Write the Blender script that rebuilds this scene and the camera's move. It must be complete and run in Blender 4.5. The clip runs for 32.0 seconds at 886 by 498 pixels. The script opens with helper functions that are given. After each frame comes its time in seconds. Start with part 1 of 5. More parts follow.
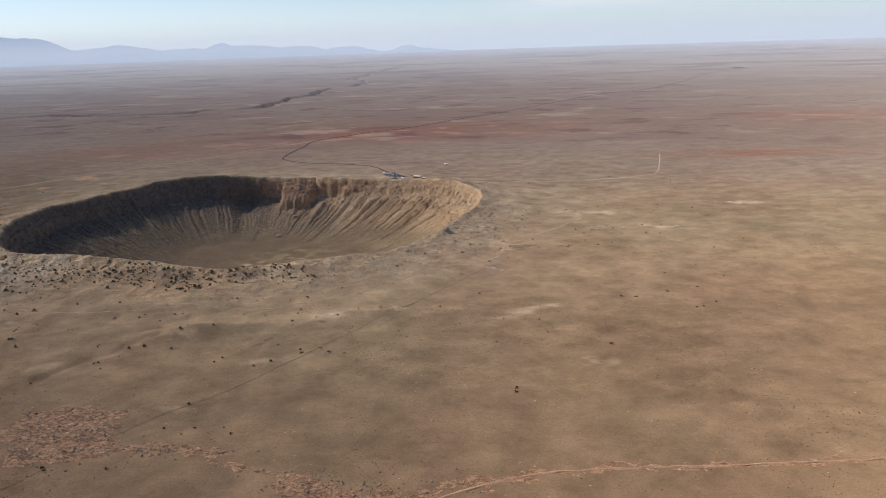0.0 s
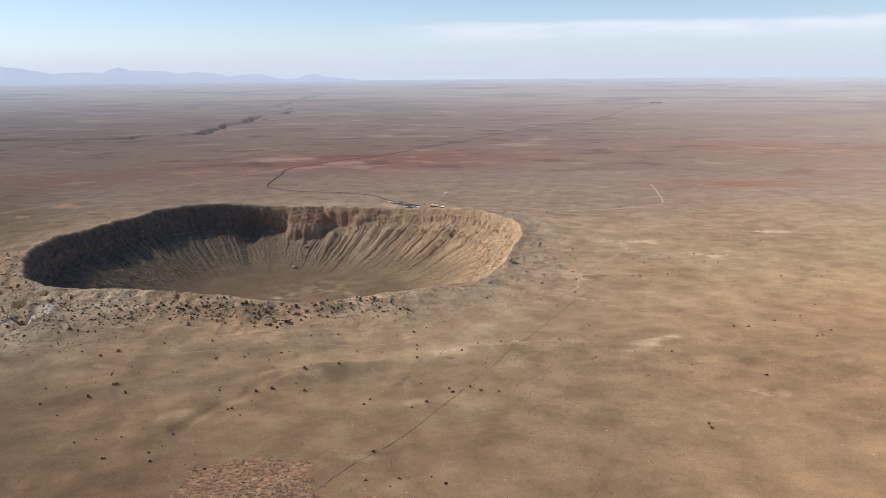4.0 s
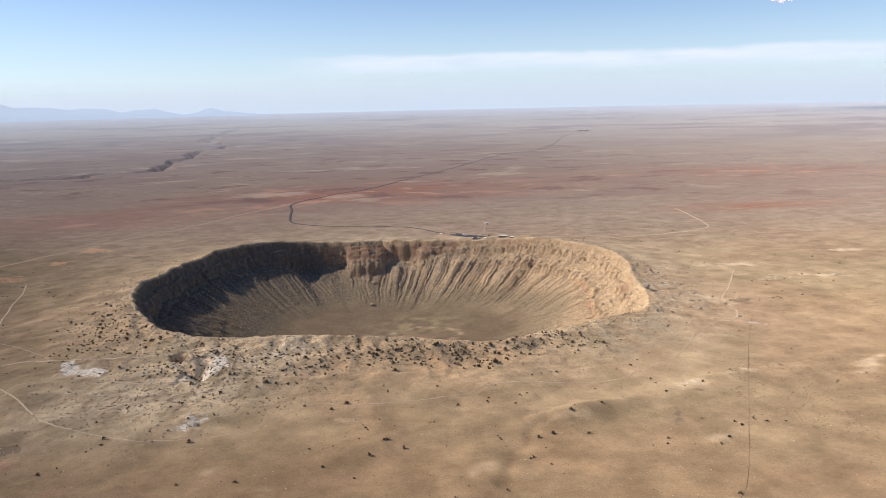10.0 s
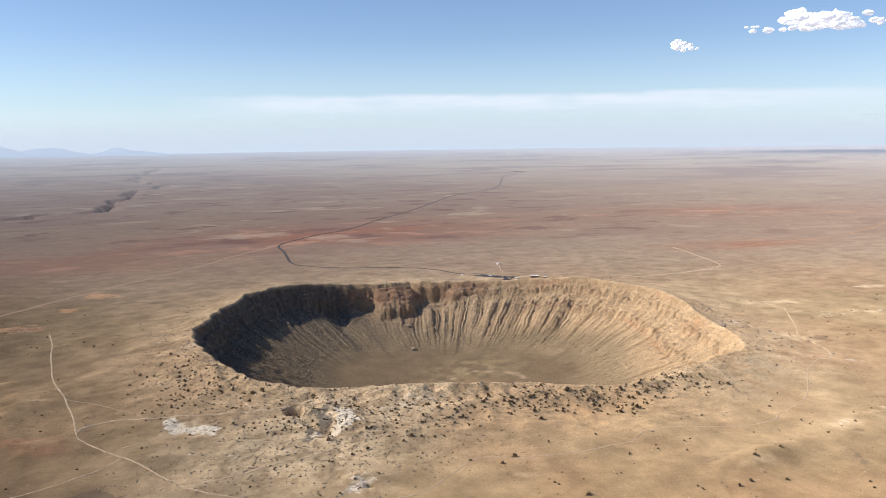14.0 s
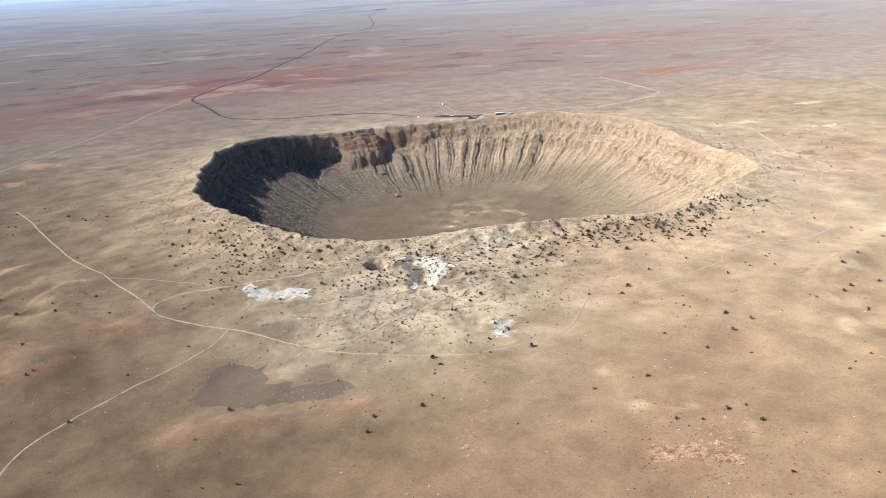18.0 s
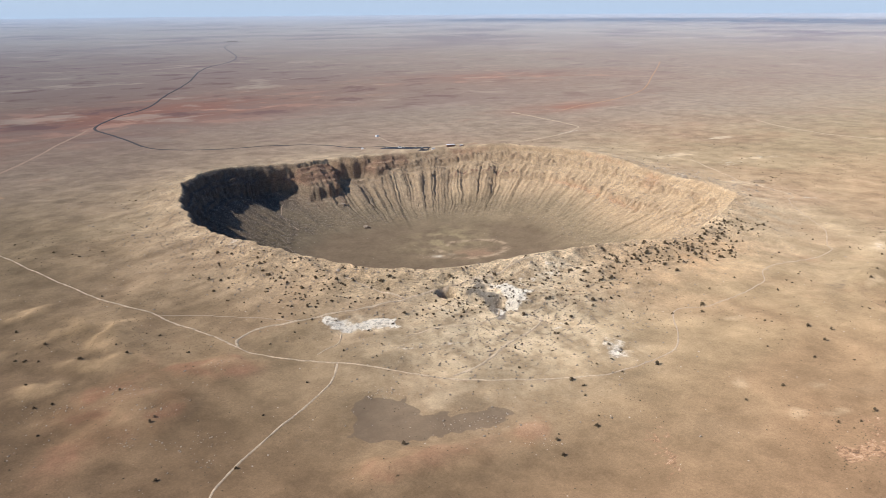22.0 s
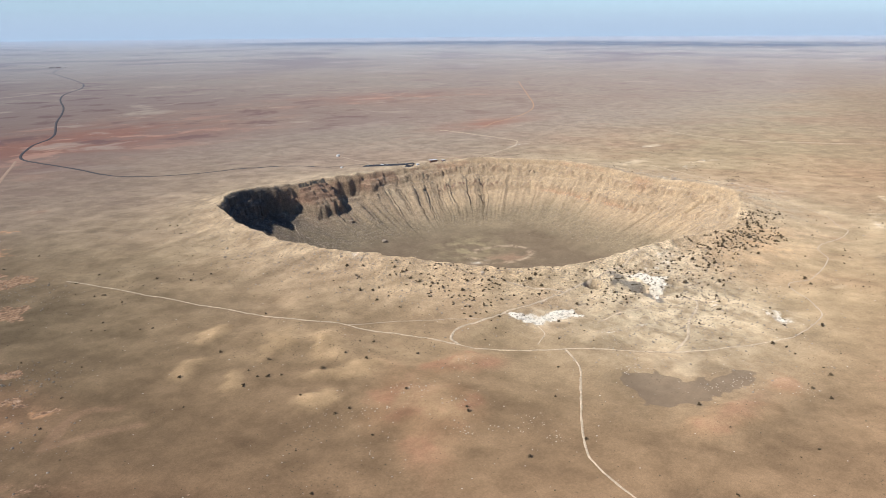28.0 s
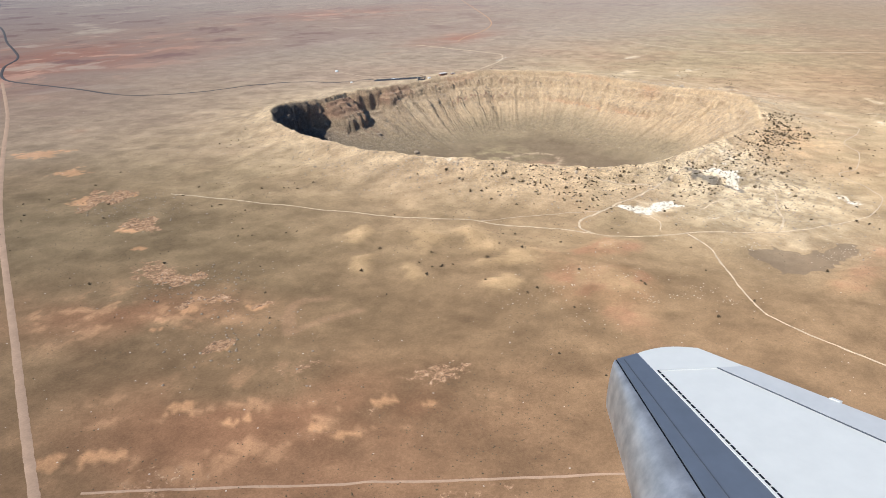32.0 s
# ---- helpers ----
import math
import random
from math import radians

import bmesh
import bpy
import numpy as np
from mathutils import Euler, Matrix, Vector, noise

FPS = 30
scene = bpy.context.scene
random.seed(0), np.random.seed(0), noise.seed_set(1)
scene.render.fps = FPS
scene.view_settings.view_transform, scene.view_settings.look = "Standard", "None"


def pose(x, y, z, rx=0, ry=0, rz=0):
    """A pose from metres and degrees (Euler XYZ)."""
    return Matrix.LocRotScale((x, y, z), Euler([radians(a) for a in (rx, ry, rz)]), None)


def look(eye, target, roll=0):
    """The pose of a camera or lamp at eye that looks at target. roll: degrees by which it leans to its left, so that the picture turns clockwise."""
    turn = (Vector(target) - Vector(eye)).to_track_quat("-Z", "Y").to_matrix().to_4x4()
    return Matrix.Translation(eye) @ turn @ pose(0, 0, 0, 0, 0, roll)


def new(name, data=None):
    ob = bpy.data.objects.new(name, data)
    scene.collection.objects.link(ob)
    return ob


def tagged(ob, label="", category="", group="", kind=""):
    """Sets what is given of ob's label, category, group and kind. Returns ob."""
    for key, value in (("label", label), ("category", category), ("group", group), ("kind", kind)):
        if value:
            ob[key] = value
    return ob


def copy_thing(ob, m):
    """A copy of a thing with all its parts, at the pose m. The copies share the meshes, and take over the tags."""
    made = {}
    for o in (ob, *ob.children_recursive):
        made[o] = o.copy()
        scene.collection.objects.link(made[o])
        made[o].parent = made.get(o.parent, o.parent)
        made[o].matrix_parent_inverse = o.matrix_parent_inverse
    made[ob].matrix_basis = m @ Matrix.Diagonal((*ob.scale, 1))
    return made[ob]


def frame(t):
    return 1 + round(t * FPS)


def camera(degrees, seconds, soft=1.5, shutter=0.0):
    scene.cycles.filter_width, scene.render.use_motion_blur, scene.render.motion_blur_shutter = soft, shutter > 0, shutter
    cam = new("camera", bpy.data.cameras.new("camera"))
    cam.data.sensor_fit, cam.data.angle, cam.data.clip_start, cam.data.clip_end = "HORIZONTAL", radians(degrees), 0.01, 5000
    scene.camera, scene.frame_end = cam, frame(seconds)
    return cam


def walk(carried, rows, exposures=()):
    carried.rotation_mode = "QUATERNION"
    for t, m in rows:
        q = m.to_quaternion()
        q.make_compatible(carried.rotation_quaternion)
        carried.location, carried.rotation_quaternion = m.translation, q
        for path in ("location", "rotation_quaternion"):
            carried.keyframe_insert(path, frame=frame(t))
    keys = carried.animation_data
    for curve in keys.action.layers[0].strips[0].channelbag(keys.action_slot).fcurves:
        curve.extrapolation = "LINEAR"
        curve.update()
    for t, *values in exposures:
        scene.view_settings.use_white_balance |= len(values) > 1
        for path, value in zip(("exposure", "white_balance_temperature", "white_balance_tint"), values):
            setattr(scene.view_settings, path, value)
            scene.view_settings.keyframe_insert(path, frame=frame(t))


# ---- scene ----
cam = camera(56.3, 32.0, soft=0.9)
PATH = [
    (0, (0.353, -2.042, 48.533), (0.343, -0.103, 48.042), -1.9),
    (0.5, (-4.713, -1.2, 48.454), (-4.739, 0.722, 47.902), -2.5),
    (1, (-9.725, -0.256, 48.384), (-9.739, 1.652, 47.784), -2.7),
    (1.5, (-14.663, 0.769, 48.319), (-14.622, 2.692, 47.77), -3.2),
    (2, (-19.574, 1.81, 48.264), (-19.531, 3.76, 47.821), -3.4),
    (2.5, (-24.485, 2.86, 48.243), (-24.352, 4.815, 47.846), -2.4),
    (4.5, (-43.904, 7.862, 48.121), (-43.667, 9.8, 47.689), -0.5),
    (5, (-48.584, 9.137, 48.112), (-48.368, 11.08, 47.69), -0.6),
    (5.5, (-53.069, 10.459, 48.083), (-52.827, 12.395, 47.643), -0.5),
    (6, (-57.484, 11.699, 48.051), (-57.256, 13.631, 47.586), -0.3),
    (6.5, (-61.868, 12.885, 48.061), (-61.596, 14.824, 47.652), -0.5),
    (7, (-66.284, 14.028, 48.058), (-65.948, 15.958, 47.651), 0.9),
    (7.5, (-70.722, 15.272, 48.044), (-70.316, 17.179, 47.596), 0.4),
    (8, (-75.232, 16.612, 48.042), (-74.82, 18.504, 47.538), -0.7),
    (8.5, (-79.802, 18.101, 48.046), (-79.382, 19.991, 47.544), -0.5),
    (9, (-84.36, 19.815, 48.062), (-83.914, 21.703, 47.577), -0.1),
    (9.5, (-88.94, 21.575, 48.054), (-88.478, 23.475, 47.634), -0.8),
    (10, (-93.544, 23.394, 48.022), (-93.059, 25.301, 47.665), -1.3),
    (10.5, (-98.147, 25.23, 47.956), (-97.624, 27.135, 47.648), -1.9),
    (11, (-102.553, 27.26, 47.885), (-102.0, 29.136, 47.466), -0.3),
    (11.5, (-106.944, 29.462, 47.793), (-106.397, 31.31, 47.257), -0.5),
    (12, (-111.363, 31.862, 47.747), (-110.807, 33.702, 47.194), -0.3),
    (12.5, (-115.951, 34.296, 47.72), (-115.338, 36.142, 47.255), -0.4),
    (13, (-120.434, 36.781, 47.708), (-119.779, 38.639, 47.364), -1.4),
    (13.5, (-124.773, 39.219, 47.729), (-124.097, 41.082, 47.462), -1.5),
    (15.5, (-141.363, 48.525, 47.624), (-140.563, 50.329, 47.3), 0.1),
    (16, (-145.525, 51.106, 47.686), (-144.648, 52.81, 47.114), -1.3),
    (16.5, (-149.713, 53.772, 47.736), (-148.78, 55.432, 47.123), -1.5),
    (17, (-153.769, 56.521, 47.746), (-152.827, 58.191, 47.175), -2.0),
    (17.5, (-157.848, 59.367, 47.704), (-156.851, 60.998, 47.116), -2.5),
    (18, (-161.909, 62.206, 47.648), (-160.929, 63.828, 47.009), -2.8),
    (18.5, (-165.926, 65.043, 47.584), (-164.911, 66.645, 46.947), -2.5),
    (19, (-169.997, 67.958, 47.485), (-168.925, 69.537, 46.886), -1.3),
    (19.5, (-173.977, 70.891, 47.396), (-172.864, 72.443, 46.801), -1.7),
    (20, (-177.855, 73.891, 47.354), (-176.666, 75.376, 46.737), -1.0),
    (20.5, (-181.724, 76.841, 47.351), (-180.466, 78.278, 46.756), -1.1),
    (21, (-185.594, 79.824, 47.364), (-184.296, 81.252, 46.837), -1.0),
    (21.5, (-189.471, 82.854, 47.381), (-188.15, 84.252, 46.831), -0.6),
    (22, (-193.234, 85.936, 47.437), (-191.915, 87.327, 46.868), -0.4),
    (22.5, (-196.99, 89.027, 47.476), (-195.639, 90.38, 46.889), 0.3),
    (23, (-200.803, 92.035, 47.477), (-199.383, 93.354, 46.986), -0.5),
    (23.5, (-204.669, 95.203, 47.456), (-203.208, 96.478, 46.966), -0.1),
    (24, (-208.466, 98.342, 47.423), (-206.998, 99.607, 46.927), 1.2),
    (24.5, (-212.258, 101.549, 47.436), (-210.749, 102.758, 46.923), 1.4),
    (26.5, (-227.933, 113.608, 47.268), (-226.356, 114.715, 46.731), 1.5),
    (27, (-231.702, 116.874, 47.242), (-230.117, 117.952, 46.673), 1.3),
    (27.5, (-235.377, 120.24, 47.19), (-233.785, 121.317, 46.637), 0.7),
    (28, (-238.885, 123.729, 47.157), (-237.264, 124.779, 46.637), -0.4),
    (28.5, (-242.375, 127.089, 47.113), (-240.735, 128.108, 46.591), 0.1),
    (29, (-245.982, 130.287, 47.067), (-244.302, 131.263, 46.592), -0.2),
    (29.5, (-249.707, 133.573, 47.037), (-248.003, 134.486, 46.525), -0.4),
    (30, (-253.483, 136.887, 47.017), (-251.778, 137.789, 46.492), -1.3),
    (30.5, (-257.257, 140.305, 47.031), (-255.54, 141.202, 46.53), -1.7),
    (31, (-260.972, 143.753, 47.021), (-259.256, 144.64, 46.501), -1.4),
    (31.5, (-264.584, 147.216, 47.013), (-262.871, 148.072, 46.435), -0.8),
    (32, (-268.114, 150.708, 47.001), (-266.429, 151.527, 46.3), -0.3),
]
EXPOSURES = [(0, 0.27, 6500, 15), (1, 0.88, 5950, 12), (2, 0.25, 6450, 15), (6, 0.46, 6400, 14), (9, 0.48, 6350, 14), (11, 0.35, 6350, 13), (12, 0.70, 6100, 11), (13, 0.42, 6400, 12), (16, 0.38, 6150, 11), (17, 0.55, 5500, 8), (18, 0.56, 5450, 8), (19, 0.61, 5450, 8), (21, 0.14, 5750, 10), (24, 0.09, 5700, 9), (28, 0.02, 5600, 8), (30, 0, 5550, 8), (32, 0.14, 5600, 7)]
walk(cam, [(t, look(eye, target, roll)) for t, eye, target, roll in PATH], EXPOSURES)

# ---- light ----
SUN_AZ, SUN_EL = 160.0, 36.0          # towards the sun: angle from +x, height, degrees
world = bpy.data.worlds.new("world")
scene.world = world
world.use_nodes = True
wn, wl = world.node_tree.nodes, world.node_tree.links
sky = wn.new("ShaderNodeTexSky")
sky.sky_type, sky.sun_disc = "NISHITA", False
sky.sun_elevation, sky.sun_rotation = radians(SUN_EL), radians(90 - SUN_AZ)
sky.altitude, sky.air_density, sky.dust_density, sky.ozone_density = 1700, 1.0, 0.4, 1.6
wn["Background"].inputs["Strength"].default_value = 0.091
tint = wn.new("ShaderNodeVectorMath")          # clear high-desert air, a little bluer
tint.operation = "MULTIPLY"
tint.inputs[1].default_value = (0.94, 0.985, 1.09)
wl.new(sky.outputs[0], tint.inputs[0])
wl.new(tint.outputs[0], wn["Background"].inputs["Color"])
sun_data = bpy.data.lights.new("sun", "SUN")
sun_data.energy, sun_data.angle, sun_data.color = 5.0, radians(0.53), (1.0, 0.91, 0.80)
sun = new("sun", sun_data)
to_sun = Vector((math.cos(radians(SUN_AZ)) * math.cos(radians(SUN_EL)), math.sin(radians(SUN_AZ)) * math.cos(radians(SUN_EL)), math.sin(radians(SUN_EL))))
sun.matrix_world = Matrix.Translation((0, 0, 300)) @ to_sun.to_track_quat("Z", "Y").to_matrix().to_4x4()

# ---- materials ----
def material(name, color, rough=0.9, metal=0.0, spec=0.2, vary=0.15, scale=1.0, fine=None, bump=0.0, attribute="", random_tint=0.0, emit=None):
    """A surface with two scales of variation in its colour and a fine relief."""
    m = bpy.data.materials.new(name)
    m.use_nodes = True
    n, l = m.node_tree.nodes, m.node_tree.links
    p = n["Principled BSDF"]
    p.inputs["Roughness"].default_value = rough
    p.inputs["Metallic"].default_value = metal
    p.inputs["Specular IOR Level"].default_value = spec
    p.inputs["Diffuse Roughness"].default_value = 0.9 if rough > 0.85 else 0.0
    co = n.new("ShaderNodeTexCoord").outputs["Object"]

    def noise_node(s, detail=4.0, roughness=0.6):
        t = n.new("ShaderNodeTexNoise")
        t.inputs["Scale"].default_value, t.inputs["Detail"].default_value, t.inputs["Roughness"].default_value = s, detail, roughness
        l.new(co, t.inputs["Vector"])
        return t.outputs["Fac"]

    def span(value, lo, hi):
        t = n.new("ShaderNodeMapRange")
        t.inputs["From Min"].default_value, t.inputs["From Max"].default_value = 0.3, 0.7
        t.inputs["To Min"].default_value, t.inputs["To Max"].default_value = lo, hi
        l.new(value, t.inputs["Value"])
        return t.outputs["Result"]

    def times(a, b):
        t = n.new("ShaderNodeMath")
        t.operation = "MULTIPLY"
        l.new(a, t.inputs[0])
        l.new(b, t.inputs[1])
        return t.outputs[0]

    big = noise_node(scale)
    small = noise_node(fine or scale * 9)
    shade = times(span(big, 1 - vary, 1 + vary), span(small, 1 - vary, 1 + vary))
    if random_tint:
        info = n.new("ShaderNodeObjectInfo")
        r = n.new("ShaderNodeMapRange")
        r.inputs["To Min"].default_value, r.inputs["To Max"].default_value = 1 - random_tint, 1 + random_tint
        l.new(info.outputs["Random"], r.inputs["Value"])
        shade = times(shade, r.outputs["Result"])
    mul = n.new("ShaderNodeVectorMath")
    mul.operation = "SCALE"
    if attribute:
        at = n.new("ShaderNodeAttribute")
        at.attribute_name = attribute
        l.new(at.outputs["Color"], mul.inputs[0])
    else:
        mul.inputs[0].default_value = color
    l.new(shade, mul.inputs["Scale"])
    l.new(mul.outputs[0], p.inputs["Base Color"])
    if bump:
        b = n.new("ShaderNodeBump")
        b.inputs["Strength"].default_value, b.inputs["Distance"].default_value = 0.6, bump
        l.new(small, b.inputs["Height"])
        l.new(b.outputs[0], p.inputs["Normal"])
    if emit:
        p.inputs["Emission Color"].default_value = (*emit[0], 1)
        p.inputs["Emission Strength"].default_value = emit[1]
    return m


def ground_material():
    """Desert soil: broad colour from the sheet, sharp-edged patches, stones and tufts from noise."""
    m = bpy.data.materials.new("desert_soil")
    m.use_nodes = True
    n, l = m.node_tree.nodes, m.node_tree.links
    p = n["Principled BSDF"]
    p.inputs["Roughness"].default_value, p.inputs["Specular IOR Level"].default_value, p.inputs["Diffuse Roughness"].default_value = 0.97, 0.04, 1.0
    co = n.new("ShaderNodeTexCoord").outputs["Object"]

    def math_node(op, a, b):
        t = n.new("ShaderNodeMath")
        t.operation = op
        for k, v in enumerate((a, b)):
            if isinstance(v, (int, float)):
                t.inputs[k].default_value = v
            else:
                l.new(v, t.inputs[k])
        return t.outputs[0]

    def noise_node(s, detail=5.0, roughness=0.62, lacunarity=2.0):
        t = n.new("ShaderNodeTexNoise")
        t.inputs["Scale"].default_value, t.inputs["Detail"].default_value, t.inputs["Roughness"].default_value = s, detail, roughness
        l.new(co, t.inputs["Vector"])
        return t.outputs["Fac"]

    def ramp(v, a, b, lo=0.0, hi=1.0):
        t = n.new("ShaderNodeMapRange")
        t.interpolation_type = "SMOOTHSTEP"
        t.inputs["From Min"].default_value, t.inputs["From Max"].default_value = a, b
        t.inputs["To Min"].default_value, t.inputs["To Max"].default_value = lo, hi
        l.new(v, t.inputs["Value"])
        return t.outputs["Result"]

    def mix(fac, a, b):
        t = n.new("ShaderNodeMix")
        t.data_type = "RGBA"
        l.new(fac, t.inputs["Factor"])
        l.new(a, t.inputs["A"])
        if isinstance(b, tuple):
            t.inputs["B"].default_value = (*b, 1)
        else:
            l.new(b, t.inputs["B"])
        return t.outputs["Result"]

    base = n.new("ShaderNodeAttribute")
    base.attribute_name = "soil"
    patch = n.new("ShaderNodeAttribute")
    patch.attribute_name = "patch"
    sep = n.new("ShaderNodeSeparateColor")
    l.new(patch.outputs["Color"], sep.inputs[0])
    white, stony, dark = sep.outputs[0], sep.outputs[1], sep.outputs[2]
    big, mid, fine, grain = noise_node(0.16), noise_node(0.75), noise_node(3.0), noise_node(7.5, 4.0, 0.75)
    shade = math_node("MULTIPLY", math_node("MULTIPLY", ramp(big, 0.3, 0.7, 0.86, 1.14), ramp(mid, 0.3, 0.7, 0.95, 1.05)), math_node("MULTIPLY", ramp(fine, 0.3, 0.7, 0.94, 1.06), ramp(grain, 0.32, 0.68, 0.89, 1.11)))
    # broken rock shows far more contrast than the smooth plain
    rock = math_node("MULTIPLY", math_node("MULTIPLY", ramp(fine, 0.34, 0.66, 0.74, 1.24), ramp(grain, 0.34, 0.66, 0.82, 1.18)), ramp(mid, 0.3, 0.7, 0.80, 1.18))
    blend = n.new("ShaderNodeMix")
    l.new(patch.outputs["Alpha"], blend.inputs["Factor"])
    l.new(shade, blend.inputs["A"])
    l.new(rock, blend.inputs["B"])
    shade = blend.outputs["Result"]
    sc = n.new("ShaderNodeVectorMath")
    sc.operation = "SCALE"
    l.new(base.outputs["Color"], sc.inputs[0])
    l.new(shade, sc.inputs["Scale"])
    col = sc.outputs[0]
    # red beds, brown streaks and far pale streaks of the northern plain
    beds = n.new("ShaderNodeAttribute")
    beds.attribute_name = "bed"
    bsep = n.new("ShaderNodeSeparateColor")
    l.new(beds.outputs["Color"], bsep.inputs[0])

    def streaks(sx, sy, turn, seed, roughness=0.62):
        mp = n.new("ShaderNodeMapping")
        mp.inputs["Rotation"].default_value = (0, 0, turn)
        mp.inputs["Location"].default_value = (seed * 7.3, seed * 3.1, 0)
        mp.inputs["Scale"].default_value = (1 / sx, 1 / sy, 1 / sx)
        l.new(co, mp.inputs["Vector"])
        t = n.new("ShaderNodeTexNoise")
        t.inputs["Scale"].default_value, t.inputs["Detail"].default_value, t.inputs["Roughness"].default_value, t.inputs["Distortion"].default_value = 1.0, 8.0, roughness, 0.25
        l.new(mp.outputs[0], t.inputs["Vector"])
        return t.outputs["Fac"]

    st_a, st_b, st_c, st_d = streaks(58, 40, 0.1, 1), streaks(34, 26, -0.15, 2), streaks(120, 80, 0.2, 3), streaks(220, 150, -0.2, 4)
    col = mix(math_node("MULTIPLY", bsep.outputs[1], ramp(st_c, 0.38, 0.58, 0.35, 0.85)), col, (0.245, 0.172, 0.134))
    col = mix(math_node("MULTIPLY", bsep.outputs[0], ramp(st_a, 0.38, 0.55, 0.3, 0.95)), col, (0.29, 0.140, 0.094))
    col = mix(math_node("MULTIPLY", bsep.outputs[0], ramp(st_b, 0.54, 0.63, 0.0, 0.9)), col, (0.50, 0.285, 0.185))
    col = mix(math_node("MULTIPLY", bsep.outputs[1], ramp(st_b, 0.46, 0.36, 0.0, 0.85)), col, (0.185, 0.112, 0.094))
    col = mix(math_node("MULTIPLY", bsep.outputs[1], ramp(st_a, 0.55, 0.66, 0.0, 0.6)), col, (0.45, 0.355, 0.255))
    col = mix(math_node("MULTIPLY", bsep.outputs[2], ramp(st_d, 0.50, 0.60, 0.0, 0.85)), col, (0.215, 0.155, 0.140))
    col = mix(math_node("MULTIPLY", bsep.outputs[2], ramp(st_c, 0.54, 0.66, 0.0, 0.6)), col, (0.48, 0.41, 0.32))
    # dark flats and painted pit shade, with a ragged edge
    col = mix(ramp(math_node("ADD", dark, math_node("MULTIPLY", math_node("SUBTRACT", mid, 0.5), 0.7)), 0.34, 0.54, 0.0, 0.60), col, (0.165, 0.120, 0.082))
    # stony ground: red soil with pale broken stone in it
    edge = math_node("ADD", stony, math_node("MULTIPLY", math_node("SUBTRACT", mid, 0.5), 0.8))
    turn = n.new("ShaderNodeMapping")
    turn.inputs["Rotation"].default_value = (0, 0, 0.6)
    turn.inputs["Scale"].default_value = (1.3, 1.6, 1.5)
    l.new(co, turn.inputs["Vector"])
    lump_node = n.new("ShaderNodeTexNoise")
    lump_node.inputs["Scale"].default_value, lump_node.inputs["Detail"].default_value, lump_node.inputs["Roughness"].default_value, lump_node.inputs["Distortion"].default_value = 1.1, 9.0, 0.78, 0.6
    l.new(turn.outputs[0], lump_node.inputs["Vector"])
    lump = lump_node.outputs["Fac"]
    broken = noise_node(0.35, 5.0, 0.65)
    edge = math_node("ADD", edge, math_node("MULTIPLY", math_node("SUBTRACT", lump, 0.5), 0.5))
    col = mix(ramp(edge, 0.40, 0.52, 0.0, 0.85), col, (0.262, 0.150, 0.082))
    slab = math_node("ADD", math_node("MULTIPLY", lump, 0.8), math_node("MULTIPLY", broken, 0.2))
    inside = ramp(edge, 0.42, 0.56)
    col = mix(math_node("MULTIPLY", inside, ramp(slab, 0.49, 0.40, 0.0, 0.85)), col, (0.14, 0.092, 0.058))
    col = mix(math_node("MULTIPLY", inside, ramp(slab, 0.46, 0.53)), col, (0.44, 0.265, 0.145))
    col = mix(math_node("MULTIPLY", inside, ramp(slab, 0.545, 0.62)), col, (0.64, 0.44, 0.275))
    # white crushed rock
    wedge = math_node("ADD", white, math_node("MULTIPLY", math_node("SUBTRACT", math_node("ADD", math_node("MULTIPLY", mid, 0.5), math_node("MULTIPLY", lump, 0.5)), 0.5), 1.9))
    col = mix(ramp(wedge, 0.34, 0.70, 0.0, 0.92), col, (0.80, 0.71, 0.555))
    col = mix(math_node("MULTIPLY", ramp(wedge, 0.30, 0.42), ramp(lump, 0.50, 0.42, 0.0, 0.7)), col, (0.33, 0.285, 0.225))
    # single pale stones and dark tufts
    vor = n.new("ShaderNodeTexVoronoi")
    vor.inputs["Scale"].default_value = 0.85
    l.new(co, vor.inputs["Vector"])
    pick = n.new("ShaderNodeSeparateColor")
    l.new(vor.outputs["Color"], pick.inputs[0])
    size = ramp(pick.outputs[0], 0.50, 1.0, 0.0, 0.095)
    dot = math_node("LESS_THAN", vor.outputs["Distance"], size)
    col = mix(math_node("MULTIPLY", dot, 0.75), col, (0.66, 0.56, 0.44))
    vor2 = n.new("ShaderNodeTexVoronoi")
    vor2.inputs["Scale"].default_value = 1.5
    l.new(co, vor2.inputs["Vector"])
    pick2 = n.new("ShaderNodeSeparateColor")
    l.new(vor2.outputs["Color"], pick2.inputs[0])
    size2 = math_node("MULTIPLY", ramp(pick2.outputs[1], 0.35, 1.0, 0.0, 0.17), ramp(big, 0.40, 0.58))
    col = mix(math_node("MULTIPLY", math_node("LESS_THAN", vor2.outputs["Distance"], size2), 0.6), col, (0.12, 0.09, 0.055))
    l.new(col, p.inputs["Base Color"])
    b = n.new("ShaderNodeBump")
    b.inputs["Distance"].default_value = 0.16
    l.new(ramp(patch.outputs["Alpha"], 0.0, 1.0, 0.18, 0.75), b.inputs["Strength"])
    l.new(math_node("ADD", math_node("ADD", math_node("MULTIPLY", mid, 1.6), math_node("MULTIPLY", math_node("MULTIPLY", inside, lump), 7.0)), math_node("ADD", fine, math_node("MULTIPLY", grain, 0.3))), b.inputs["Height"])
    l.new(b.outputs[0], p.inputs["Normal"])
    return m


